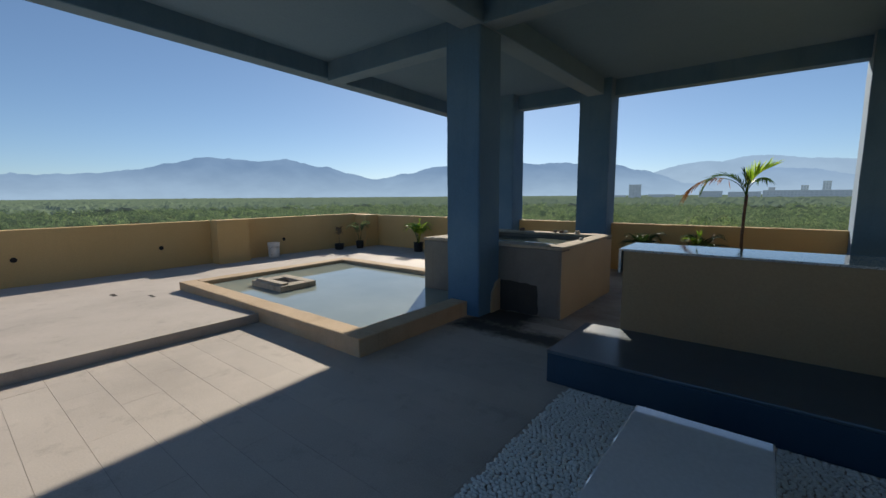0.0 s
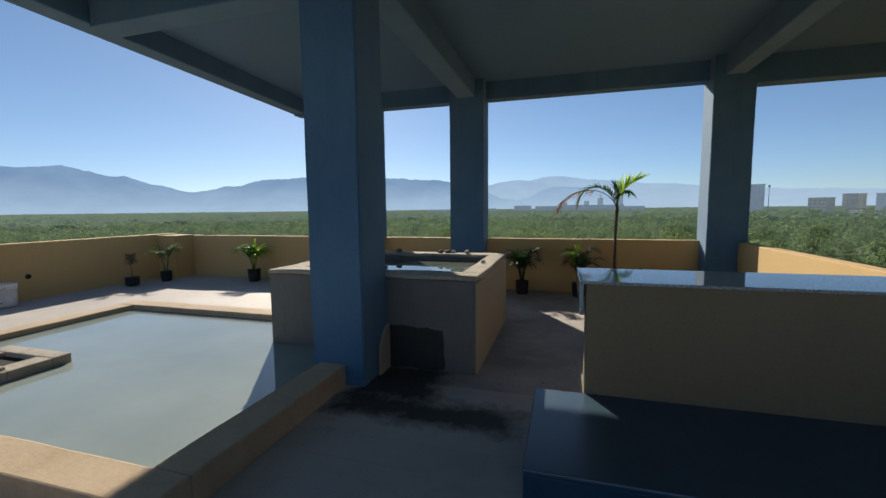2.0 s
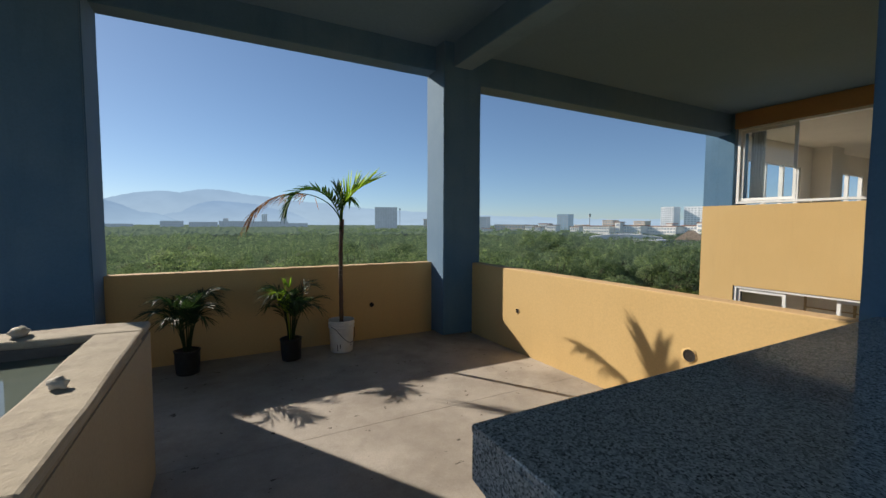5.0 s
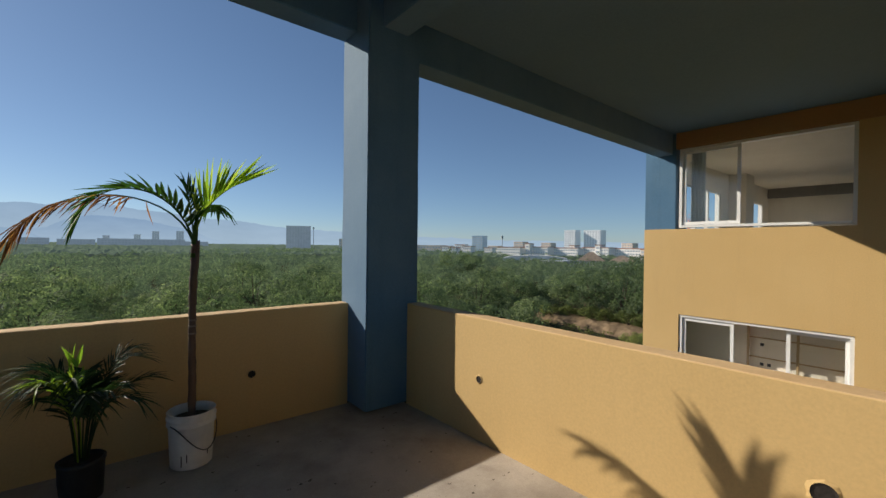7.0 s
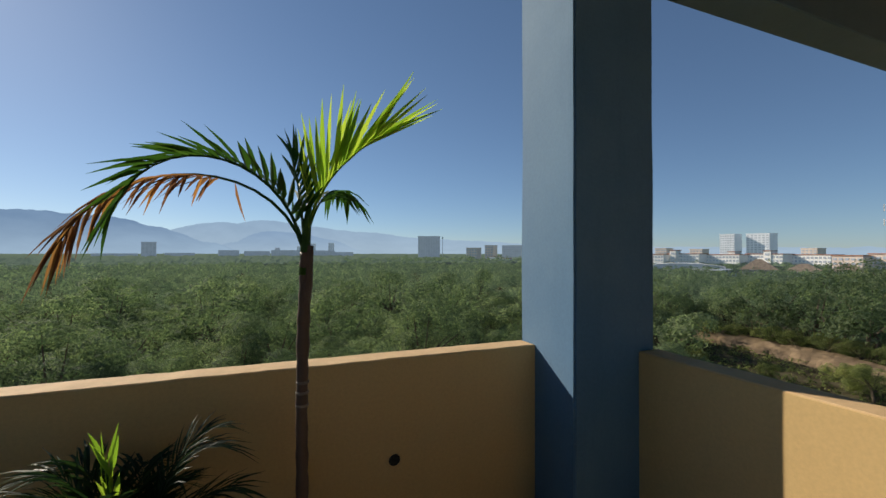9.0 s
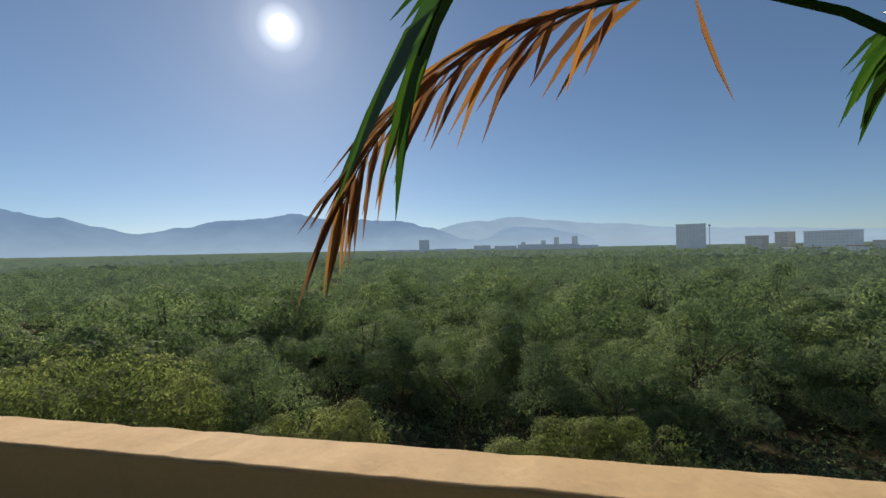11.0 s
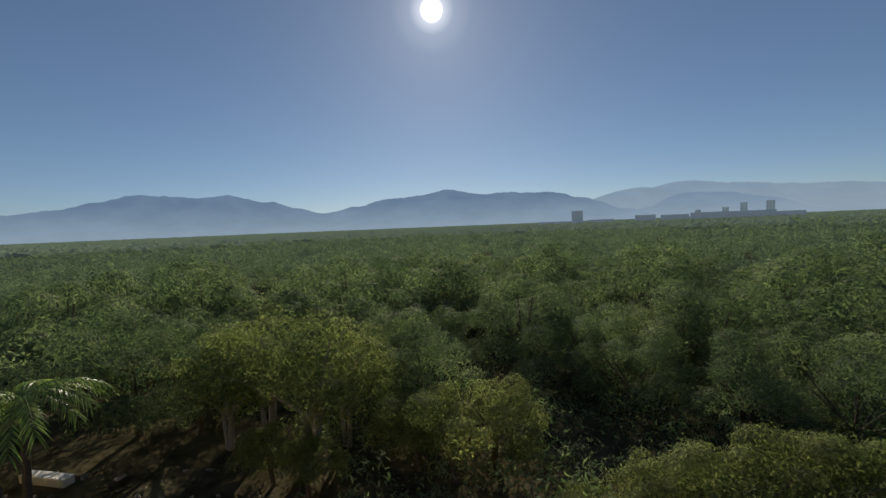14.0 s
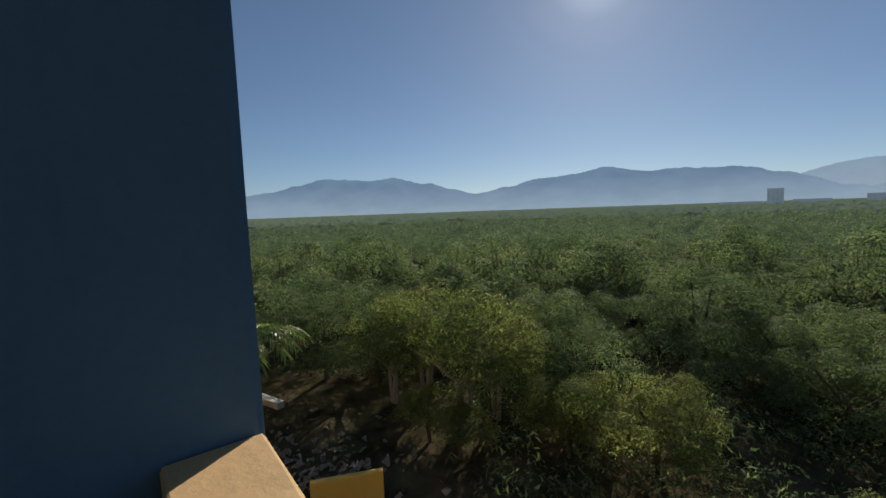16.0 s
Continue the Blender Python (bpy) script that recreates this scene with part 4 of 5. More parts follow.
def sliding_window(y0, y1, z0, z1, mid):
    w = at_world(part("window", window_frame(y0, y1, z0, z1), M_ALU, wing, "white aluminium sliding window"))
    for a, b, x in ((mid - 0.04, y1 - 0.06, HX + 0.05),) + (((y0 + 0.06, y0 + 0.9, HX + 0.10),) if z0 < 0 else ()):
        bm = bmesh.new()
        for q in ((a, a + 0.06, z0 + 0.06, z1 - 0.06), (b - 0.06, b, z0 + 0.06, z1 - 0.06), (a + 0.06, b - 0.06, z0 + 0.06, z0 + 0.12), (a + 0.06, b - 0.06, z1 - 0.12, z1 - 0.06)):
            box(bm, x, x + 0.035, *q)
        s = part("sash", bm, M_ALU, w)
        g = part("pane", boxed(x + 0.012, x + 0.018, a + 0.055, b - 0.055, z0 + 0.115, z1 - 0.115, 0), M_GLASS, w, "clear glass pane")
        g.visible_shadow = False


def window_frame(y0, y1, z0, z1):
    bm = bmesh.new()
    x0, x1 = HX + 0.02, HX + 0.16
    box(bm, x0, x1, y0, y0 + 0.055, z0, z1)
    box(bm, x0, x1, y1 - 0.055, y1, z0, z1)
    box(bm, x0 - 0.04, x1, y0 + 0.055, y1 - 0.055, z0, z0 + 0.05)
    box(bm, x0, x1, y0 + 0.055, y1 - 0.055, z1 - 0.05, z1)
    return bm


sliding_window(*WIN[0], -1.38)
sliding_window(*WIN[1], -1.31)
# curtains behind the upper sash, and a cane rack in the lower room
bm = bmesh.new()
for i in range(26):
    y = -0.45 - i * 0.011
    a = bm.verts.new((HX + 0.32 + 0.025 * math.sin(i * 1.3), y, 2.1)), bm.verts.new((HX + 0.32 + 0.025 * math.sin(i * 1.3), y, 3.7))
    if i:
        bm.faces.new((last[0], a[0], a[1], last[1]))
    last = a
bmesh.ops.solidify(bm, geom=list(bm.faces), thickness=0.003)
tagged(part("curtain", bm, M_CURTAIN), "pale gathered curtain behind the window", "curtain")
rack = thing("cane_rack", (8.42, -2.2, -2.3), "light cane shelf rack against the room wall", "rack")
for y in (-0.8, 0.0, 0.8):
    part("post", boxed(-0.02, 0.02, y - 0.02, y + 0.02, 0, 2.5, 0.004), M_CANE, rack)
for z in (1.3, 1.7, 2.1, 2.4):
    part("rail", boxed(-0.015, 0.015, -0.8, 0.8, z - 0.012, z + 0.012, 0.003), M_CANE, rack)
wing_part("room_wall", (8.5, 8.6, -8, 0.2, -2.3, 0.45), M_PLASTER, "white plastered wall behind the rack")

# ---- ground, forest and distance ----
def far_point(az, r, z=0.0):
    return Vector((r * math.sin(radians(az)) - 2, r * math.cos(radians(az)), z))


bm = bmesh.new()
rings = [0.5, 12, 25, 45, 80, 150, 300, 700, 1600, 3000, 4600]
prev = None
for r in rings:
    cur = [bm.verts.new((r * math.sin(2 * math.pi * i / 72) - 2, r * math.cos(2 * math.pi * i / 72), GROUND)) for i in range(72)]
    if prev:
        for i in range(72):
            bm.faces.new((prev[i], prev[(i + 1) % 72], cur[(i + 1) % 72], cur[i]))
    else:
        bm.faces.new(cur)
    prev = cur
setting("ground", bm, M_GROUND, "dry earth and low undergrowth below the building", "ground")


def leaf_cloud(n, blobs, size, seed, flat=0.75, corners=4):
    """Leaf sprays on the shells of overlapping blobs: arrays of vertices and quads."""
    rng = np.random.default_rng(seed)
    w = np.array([b[3] ** 2 for b in blobs])
    pick = rng.choice(len(blobs), n, p=w / w.sum())
    B = np.array(blobs)[pick]
    d = rng.normal(size=(n, 3))
    d /= np.linalg.norm(d, axis=1)[:, None]
    d[:, 2] = np.where(d[:, 2] < -0.6, -d[:, 2], d[:, 2])
    reach = rng.uniform(0.6, 1.08, (n, 1)) ** 0.6 * np.where(rng.random((n, 1)) < 0.14, rng.uniform(1.0, 1.4, (n, 1)), 1.0)
    c = B[:, :3] + d * B[:, 3:4] * reach * np.array([1, 1, flat])
    nrm = d + rng.normal(size=(n, 3)) * 0.3 + np.array([0, 0, 0.25])
    nrm /= np.linalg.norm(nrm, axis=1)[:, None]
    u = np.cross(nrm, rng.normal(size=(n, 3)))
    u /= np.linalg.norm(u, axis=1)[:, None]
    v = np.cross(nrm, u)
    s = size * rng.uniform(0.55, 1.3, (n, 1))
    if corners == 3:
        return np.stack([c - u * s, c + u * s * 0.8 + v * s * 0.3, c + v * s * 0.75], 1).reshape(-1, 3)
    quad = np.stack([c - u * s, c - v * s * 0.45 + nrm * s * 0.12, c + u * s, c + v * s * 0.45 + nrm * s * 0.12], 1)
    return quad.reshape(-1, 3)


def cloud_mesh(name, verts, material, k=4):
    me = bpy.data.meshes.new(name)
    n = len(verts) // k
    me.vertices.add(len(verts))
    me.vertices.foreach_set("co", np.asarray(verts, dtype=np.float32).ravel())
    me.loops.add(k * n)
    me.loops.foreach_set("vertex_index", np.arange(k * n, dtype=np.int32))
    me.polygons.add(n)
    me.polygons.foreach_set("loop_start", np.arange(0, k * n, k, dtype=np.int32))
    me.materials.append(material)
    me.update(calc_edges=True)
    return me


def crown_blobs(rnd, radius, height, count, low=0.2, clump=(0.17, 0.36)):
    """A loose core and many small leaf clumps over its upper shell, some of them standing proud."""
    out = [(0, 0, height * (0.5 + 0.5 * (low - 0.2)), radius * 0.5)]
    for _ in range(count):
        a, up = rnd.uniform(0, 6.283), rnd.uniform(-0.55, 1.0)
        r = radius * math.sqrt(max(0.05, 1 - up * up)) * rnd.uniform(0.62, 1.0)
        z = height * (low + (0.94 - low) * (0.34 + 0.56 * up) * rnd.uniform(0.85, 1.12))
        out.append((r * math.cos(a), r * math.sin(a), z, radius * rnd.uniform(*clump)))
    return out


TREES = {}


def tree_proto(key, radius, height, leaves, size, material, seed, name="mangrove_tree", label="", category="tree", corners=4, low=0.2, bark=None, clumps=26):
    rnd = random.Random(seed)
    t = thing(name, (0, 0, -60), label, category)
    bm = bmesh.new()
    blobs = crown_blobs(rnd, radius, height, clumps, low, (0.17, 0.36) if clumps > 20 else (0.26, 0.44))
    for k in range(3):
        a = rnd.uniform(0, 6.28)
        fork = Vector((0.25 * math.cos(a), 0.25 * math.sin(a), height * 0.3))
        tube(bm, [(0.1 * math.cos(a), 0.1 * math.sin(a), -0.1), fork, Vector(blobs[k + 1][:3]) * 0.75 + Vector((0, 0, 0.2 * height))], [0.12, 0.085, 0.03], 7)
    for b in blobs[4:9]:
        tube(bm, [(0, 0, height * 0.28), (b[0] * 0.5, b[1] * 0.5, height * 0.5), b[:3]], [0.07, 0.05, 0.015], 6)
    part("trunk", bm, bark or M_BARK, t, "forked pale stems" if bark else "forked grey brown stems")
    ob = new("crown", cloud_mesh("crown", leaf_cloud(leaves, blobs, size, seed, 0.75, corners), material, corners))
    ob.parent = t
    TREES[key] = t
    return t


for k, mult, size, corners in (("", 1.0, 0.155, 3), ("near", 4.4, 0.078, 3)):
    tree_proto("a" + k, 3.0, 5.2, int(3900 * mult), size, M_LEAF, 11, label="dense rounded mangrove tree in green leaf", corners=corners, clumps=26 if k else 14)
    tree_proto("b" + k, 2.5, 4.6, int(3500 * mult), size, M_LEAF, 12, label="bushy mangrove tree with an uneven crown", corners=corners, clumps=26 if k else 14)
    tree_proto("c" + k, 3.4, 5.6, int(4300 * mult), size, M_LEAF_DARK, 13, label="dark green spreading mangrove tree", corners=corners, clumps=26 if k else 14)
tree_proto("d", 2.2, 3.6, 15000, 0.064, M_LEAF_BUSH, 14, "bush", "olive green sunlit bush below the terrace", "bush", 3)
tree_proto("e", 2.6, 5.0, 11000, 0.08, M_LEAF_BUSH, 15, "tree", "forked pale stemmed tree with sparse olive leaves", corners=3, low=0.45, bark=M_BARK_PALE)

placed = []


def plant(key, az, r, scale=1.0, turn=0.0, sink=0.0):
    p = far_point(az, r, GROUND - sink)
    placed.append((p.x, p.y, scale))
    src = TREES[key + "near" if key in "abc" and r < 34 else key]
    ob = copy_thing(src, Matrix.Translation(p) @ Matrix.Rotation(turn, 4, "Z"))
    ob.scale = (scale, scale, scale)
    ob["group"] = "trees and bushes of the mangrove"
    return ob


rnd = random.Random(5)
for key, az, r, s in (("b", 58.5, 68, 1.3), ("c", 62.5, 66, 1.5), ("c", 66.5, 64, 1.6), ("c", 70.5, 62, 1.55), ("b", 75, 62, 1.5), ("d", 57.5, 62, 0.8), ("d", 60, 62.5, 0.75), ("d", 62.5, 61, 0.85), ("d", 65, 59.5, 0.8), ("d", 67.5, 58, 0.85), ("d", 70, 57, 0.8), ("d", 73, 56, 0.9), ("d", 56, 46, 0.6), ("c", 43, 120, 1.7), ("c", 45.2, 117, 1.55), ("b", 41, 124, 1.6), ("c", 69, 76, 1.8), ("c", 73, 80, 1.9), ("d", 69.5, 46, 0.75), ("d", 71.5, 44, 0.8), ("d", 61, 42, 0.45), ("d", 63.5, 45, 0.5), ("d", 66, 60, 0.5), ("d", -33, 17.5, 1.25), ("d", -28, 19.0, 1.15), ("d", -38, 18.5, 1.1), ("e", -52, 21, 1.38), ("e", -57, 24, 1.38), ("e", -47.5, 21.5, 1.2), ("e", -61.5, 24, 1.15), ("d", 2, 14.5, 1.15), ("d", 8, 16, 1.2),
                      ("d", -5, 15, 0.9), ("d", 14, 17, 1.2), ("c", -64, 27, 1.15), ("c", -70, 29, 1.25), ("c", -74.5, 35, 1.25), ("a", -78.5, 46, 1.3), ("b", -75, 45, 1.3), ("a", -43, 28, 0.95), ("c", -18, 27, 0.9), ("c", -9, 25, 0.9), ("c", -13.5, 29, 1.0), ("d", -15, 14.5, 0.55), ("d", -57, 19.5, 0.8), ("d", -53, 18, 0.7), ("a", 3, 24, 1.0), ("c", 12, 24, 1.0), ("b", -60, 31, 1.1)):
    plant(key, az, r, s, rnd.uniform(0, 6.28))
tries = 0
while len(placed) < 235 and tries < 6000:
    tries += 1
    r = 24 + 50 * rnd.random() ** 0.8
    az = rnd.uniform(-80, 72)
    p = far_point(az, r)
    if (az > 55 and r < 62) or (az < -73 and r < 48) or any((p.x - q[0]) ** 2 + (p.y - q[1]) ** 2 < (3.2 * (0.5 + 0.5 * q[2])) ** 2 for q in placed):
        continue
    plant(rnd.choice("aabbcc" if r > 26 else "abc"), az, r, rnd.uniform(0.75, 1.5), rnd.uniform(0, 6.28))
for k in TREES.values():
    for o in (*k.children_recursive, k):
        bpy.data.objects.remove(o)


def forest_band(name, r0, r1, count, leaves, size, radius, seed, material, label, height=4.4, span=(-98, 80)):
    rng = np.random.default_rng(seed)
    protos = [leaf_cloud(leaves, crown_blobs(random.Random(seed + k), radius, height, 7, 0.2, (0.26, 0.42)), size, seed + k, 0.75, 3) for k in range(5)]
    allv = []
    for i in range(count):
        az = radians(rng.uniform(*span))
        r = math.sqrt(rng.uniform(r0 * r0, r1 * r1))
        a, s = rng.uniform(0, 6.28), rng.uniform(0.8, 1.15)
        v = protos[i % 5] * np.array([s, s, s * rng.uniform(0.72, 1.3)])
        c, n = math.cos(a), math.sin(a)
        v = v @ np.array([[c, n, 0], [-n, c, 0], [0, 0, 1]]) + np.array([r * math.sin(az) - 2, r * math.cos(az), GROUND])
        allv.append(v)
    ob = new(name, cloud_mesh(name, np.concatenate(allv), material, 3))
    return tagged(ob, label, "forest", kind="stuff")


forest_band("undergrowth", 14, 75, 900, 200, 0.14, 2.0, 91, M_LEAF_DARK, "dark tangled undergrowth between the trees", 1.7, (-51, 52))
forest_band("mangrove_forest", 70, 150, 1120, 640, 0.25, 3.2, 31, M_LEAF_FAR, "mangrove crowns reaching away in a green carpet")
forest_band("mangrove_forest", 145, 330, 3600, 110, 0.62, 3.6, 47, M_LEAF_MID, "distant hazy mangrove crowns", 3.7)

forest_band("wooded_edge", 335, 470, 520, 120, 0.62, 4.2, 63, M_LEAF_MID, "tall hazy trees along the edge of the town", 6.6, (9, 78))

# far canopy to the edge of the plain
na, nr = 720, 150
az = np.radians(np.linspace(-100, 95, na))
rr = np.geomspace(300, 4400, nr)
A, R = np.meshgrid(az, rr)
X, Y = R * np.sin(A) - 2, R * np.cos(A)
rng = np.random.default_rng(9)
bump = np.zeros_like(X)
for k in range(26):
    ang, wl = rng.uniform(0, 6.28), np.exp(rng.uniform(np.log(5), np.log(60)))
    bump += np.sin((X * math.cos(ang) + Y * math.sin(ang)) / wl * 6.28 + rng.uniform(0, 6.28)) * wl ** 0.35
Z = GROUND + 3.2 + 0.085 * bump + rng.normal(size=X.shape) * 0.35
me = bpy.data.meshes.new("far_canopy")
co = np.stack([X, Y, Z], -1).reshape(-1, 3)
idx = (np.arange(nr - 1)[:, None] * na + np.arange(na - 1)[None, :]).ravel()
faces = np.stack([idx, idx + na, idx + na + 1, idx + 1], 1)
me.from_pydata(co.tolist(), [], faces.tolist())
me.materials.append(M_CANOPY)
tagged(new("far_canopy", me), "flat sea of hazy mangrove canopy to the foot of the hills", "forest", kind="stuff")


# hills: ridge lines by bearing and height angle
def hills(name, ridge, r, material, wob, label):
    bm = bmesh.new()
    lo, hi = [], []
    n = 420
    a0, a1 = ridge[0][0], ridge[-1][0]
    for i in range(n + 1):
        a = a0 + (a1 - a0) * i / n
        for (p, e), (q, f) in zip(ridge, ridge[1:]):
            if p <= a <= q:
                u = (a - p) / (q - p)
                u = u * u * (3 - 2 * u) * 0.6 + u * 0.4
                el = e + (f - e) * u
                break
        el += wob * (noise.noise(Vector((a * 0.55, 3.1, 0))) + 0.5 * noise.noise(Vector((a * 1.7, 7.7, 0))) + 0.4 * noise.noise(Vector((a * 4.6, 1.3, 0))))
        top = far_point(a, r, 1.6 + r * math.tan(radians(max(el, 0.15))))
        hi.append(bm.verts.new(top))
        lo.append(bm.verts.new(far_point(a, r * 0.86, GROUND)))
    for i in range(n):
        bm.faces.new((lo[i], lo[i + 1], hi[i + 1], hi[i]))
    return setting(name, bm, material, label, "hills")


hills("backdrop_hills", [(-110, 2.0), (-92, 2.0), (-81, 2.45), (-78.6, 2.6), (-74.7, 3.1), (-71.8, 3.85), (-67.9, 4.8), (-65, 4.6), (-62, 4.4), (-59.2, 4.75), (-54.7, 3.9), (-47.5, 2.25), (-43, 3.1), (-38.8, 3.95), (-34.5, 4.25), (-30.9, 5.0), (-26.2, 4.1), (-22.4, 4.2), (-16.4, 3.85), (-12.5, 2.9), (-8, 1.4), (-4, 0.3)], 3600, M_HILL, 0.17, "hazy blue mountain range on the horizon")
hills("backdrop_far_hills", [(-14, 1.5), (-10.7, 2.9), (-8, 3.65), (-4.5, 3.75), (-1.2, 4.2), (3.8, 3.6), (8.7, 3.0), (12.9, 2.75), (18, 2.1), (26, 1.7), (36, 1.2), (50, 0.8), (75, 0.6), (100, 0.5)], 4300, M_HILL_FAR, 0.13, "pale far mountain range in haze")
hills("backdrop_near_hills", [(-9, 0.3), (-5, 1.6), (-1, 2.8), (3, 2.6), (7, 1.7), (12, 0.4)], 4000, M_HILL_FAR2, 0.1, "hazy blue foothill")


# ---- town on the edge of the forest ----
def block(name, az, r, w, d, top, material, label, floors=0, bays=0, turn=0.0, roof=None, base=GROUND):
    """A far building by bearing, with recessed window bands."""
    b = thing(name, Matrix.Translation(far_point(az, r, base)) @ Matrix.Rotation(radians(-az + turn - (28 if az > 24 else 0)), 4, "Z"), label, "building", "far buildings of the town")
    h = top - base
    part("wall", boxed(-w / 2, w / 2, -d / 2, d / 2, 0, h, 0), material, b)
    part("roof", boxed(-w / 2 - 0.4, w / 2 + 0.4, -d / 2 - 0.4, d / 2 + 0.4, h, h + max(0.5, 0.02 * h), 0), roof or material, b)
    if floors:
        fh = h / (floors + 0.3)
        me = None
        for i in range(floors):
            for k in range(bays):
                x = -w / 2 + w * (k + 0.5) / bays
                if me is None:
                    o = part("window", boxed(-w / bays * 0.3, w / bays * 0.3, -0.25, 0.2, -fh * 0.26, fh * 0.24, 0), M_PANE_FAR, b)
                    me = o.data
                else:
                    o = new("window", me)
                    o.parent = b
                o.location = (x, -d / 2 - 0.02, fh * (i + 0.62))
    return b


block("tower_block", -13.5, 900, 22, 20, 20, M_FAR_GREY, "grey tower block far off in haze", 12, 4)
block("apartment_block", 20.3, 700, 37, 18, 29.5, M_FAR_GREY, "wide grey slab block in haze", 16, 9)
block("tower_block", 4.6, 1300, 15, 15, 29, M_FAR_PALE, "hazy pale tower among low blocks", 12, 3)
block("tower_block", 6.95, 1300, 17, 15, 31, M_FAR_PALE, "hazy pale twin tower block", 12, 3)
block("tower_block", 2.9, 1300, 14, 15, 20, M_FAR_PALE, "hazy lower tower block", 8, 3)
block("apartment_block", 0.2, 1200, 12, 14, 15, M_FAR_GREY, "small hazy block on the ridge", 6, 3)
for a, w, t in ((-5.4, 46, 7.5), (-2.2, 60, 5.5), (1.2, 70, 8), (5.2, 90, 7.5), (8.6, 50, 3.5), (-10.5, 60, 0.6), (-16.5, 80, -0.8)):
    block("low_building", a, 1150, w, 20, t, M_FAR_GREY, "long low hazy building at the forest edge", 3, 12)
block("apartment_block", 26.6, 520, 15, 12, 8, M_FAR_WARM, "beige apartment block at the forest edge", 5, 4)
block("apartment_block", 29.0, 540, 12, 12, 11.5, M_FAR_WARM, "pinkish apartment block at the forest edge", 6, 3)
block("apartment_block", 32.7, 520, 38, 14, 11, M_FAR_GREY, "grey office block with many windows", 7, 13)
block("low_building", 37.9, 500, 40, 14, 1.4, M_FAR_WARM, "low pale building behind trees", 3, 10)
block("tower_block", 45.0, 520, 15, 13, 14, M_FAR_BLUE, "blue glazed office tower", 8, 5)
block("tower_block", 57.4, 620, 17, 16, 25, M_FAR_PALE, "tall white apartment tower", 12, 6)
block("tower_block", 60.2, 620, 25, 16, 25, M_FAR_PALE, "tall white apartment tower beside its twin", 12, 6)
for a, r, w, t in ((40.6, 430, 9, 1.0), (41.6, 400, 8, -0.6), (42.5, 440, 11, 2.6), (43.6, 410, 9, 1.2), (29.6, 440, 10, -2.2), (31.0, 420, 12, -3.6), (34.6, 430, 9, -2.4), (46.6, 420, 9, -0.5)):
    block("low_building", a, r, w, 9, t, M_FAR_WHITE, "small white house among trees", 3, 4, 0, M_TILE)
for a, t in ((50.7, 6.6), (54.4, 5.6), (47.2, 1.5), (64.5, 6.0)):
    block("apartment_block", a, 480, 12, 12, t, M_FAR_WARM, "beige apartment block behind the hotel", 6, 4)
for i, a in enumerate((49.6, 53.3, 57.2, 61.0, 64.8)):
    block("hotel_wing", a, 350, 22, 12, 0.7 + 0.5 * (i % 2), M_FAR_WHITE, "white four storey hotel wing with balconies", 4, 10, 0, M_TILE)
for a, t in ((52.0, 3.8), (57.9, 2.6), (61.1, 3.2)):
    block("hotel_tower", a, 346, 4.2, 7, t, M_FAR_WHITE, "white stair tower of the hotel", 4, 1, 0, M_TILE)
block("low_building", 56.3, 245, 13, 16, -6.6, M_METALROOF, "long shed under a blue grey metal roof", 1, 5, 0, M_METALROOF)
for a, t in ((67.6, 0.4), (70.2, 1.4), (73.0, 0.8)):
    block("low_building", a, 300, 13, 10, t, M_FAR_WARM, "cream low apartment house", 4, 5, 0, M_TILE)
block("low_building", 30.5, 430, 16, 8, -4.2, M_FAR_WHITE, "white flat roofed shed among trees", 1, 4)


def gable(az, r, w, d, base, h, label):
    b = thing("thatched_roof", Matrix.Translation(far_point(az, r, base)) @ Matrix.Rotation(radians(-az), 4, "Z"), label, "roof")
    bm = bmesh.new()
    v = [bm.verts.new(p) for p in ((-w / 2, -d / 2, 0), (w / 2, -d / 2, 0), (w / 2, d / 2, 0), (-w / 2, d / 2, 0), (-w * 0.08, 0, h), (w * 0.08, 0, h))]
    for f in ((0, 1, 5, 4), (2, 3, 4, 5), (1, 2, 5), (3, 0, 4), (3, 2, 1, 0)):
        bm.faces.new([v[i] for i in f])
    part("thatch", bm, M_THATCH, b)
    part("wall", boxed(-w * 0.42, w * 0.42, -d * 0.4, d * 0.4, GROUND - base, 0.1, 0), M_FAR_WHITE, b)


gable(60.2, 260, 16, 12, -6.4, 5.2, "grey brown thatched hall roof")
gable(64.0, 255, 15, 12, -6.6, 3.6, "low grey brown thatched roof")
gable(67.2, 262, 13, 12, -6.4, 3.4, "low brown thatched roof behind trees")
dome = thing("sports_hall", Matrix.Translation(far_point(52.8, 270, GROUND)) @ Matrix.Rotation(radians(-52), 4, "Z"), "long white hall with a shallow arched roof", "building")
bm = bmesh.new()
for i in range(25):
    f = i / 24 * 2 - 1
    z = 4.0 + 1.7 * (1 - f * f)
    cur = [bm.verts.new((20 * f, y, zz)) for y in (-7, 7) for zz in (0, z)]
    if i:
        bm.faces.new((last[0], cur[0], cur[1], last[1]))
        bm.faces.new((last[1], cur[1], cur[3], last[3]))
        bm.faces.new((last[3], cur[3], cur[2], last[2]))
    last = cur
part("shell", bm, M_FAR_WHITE, dome)


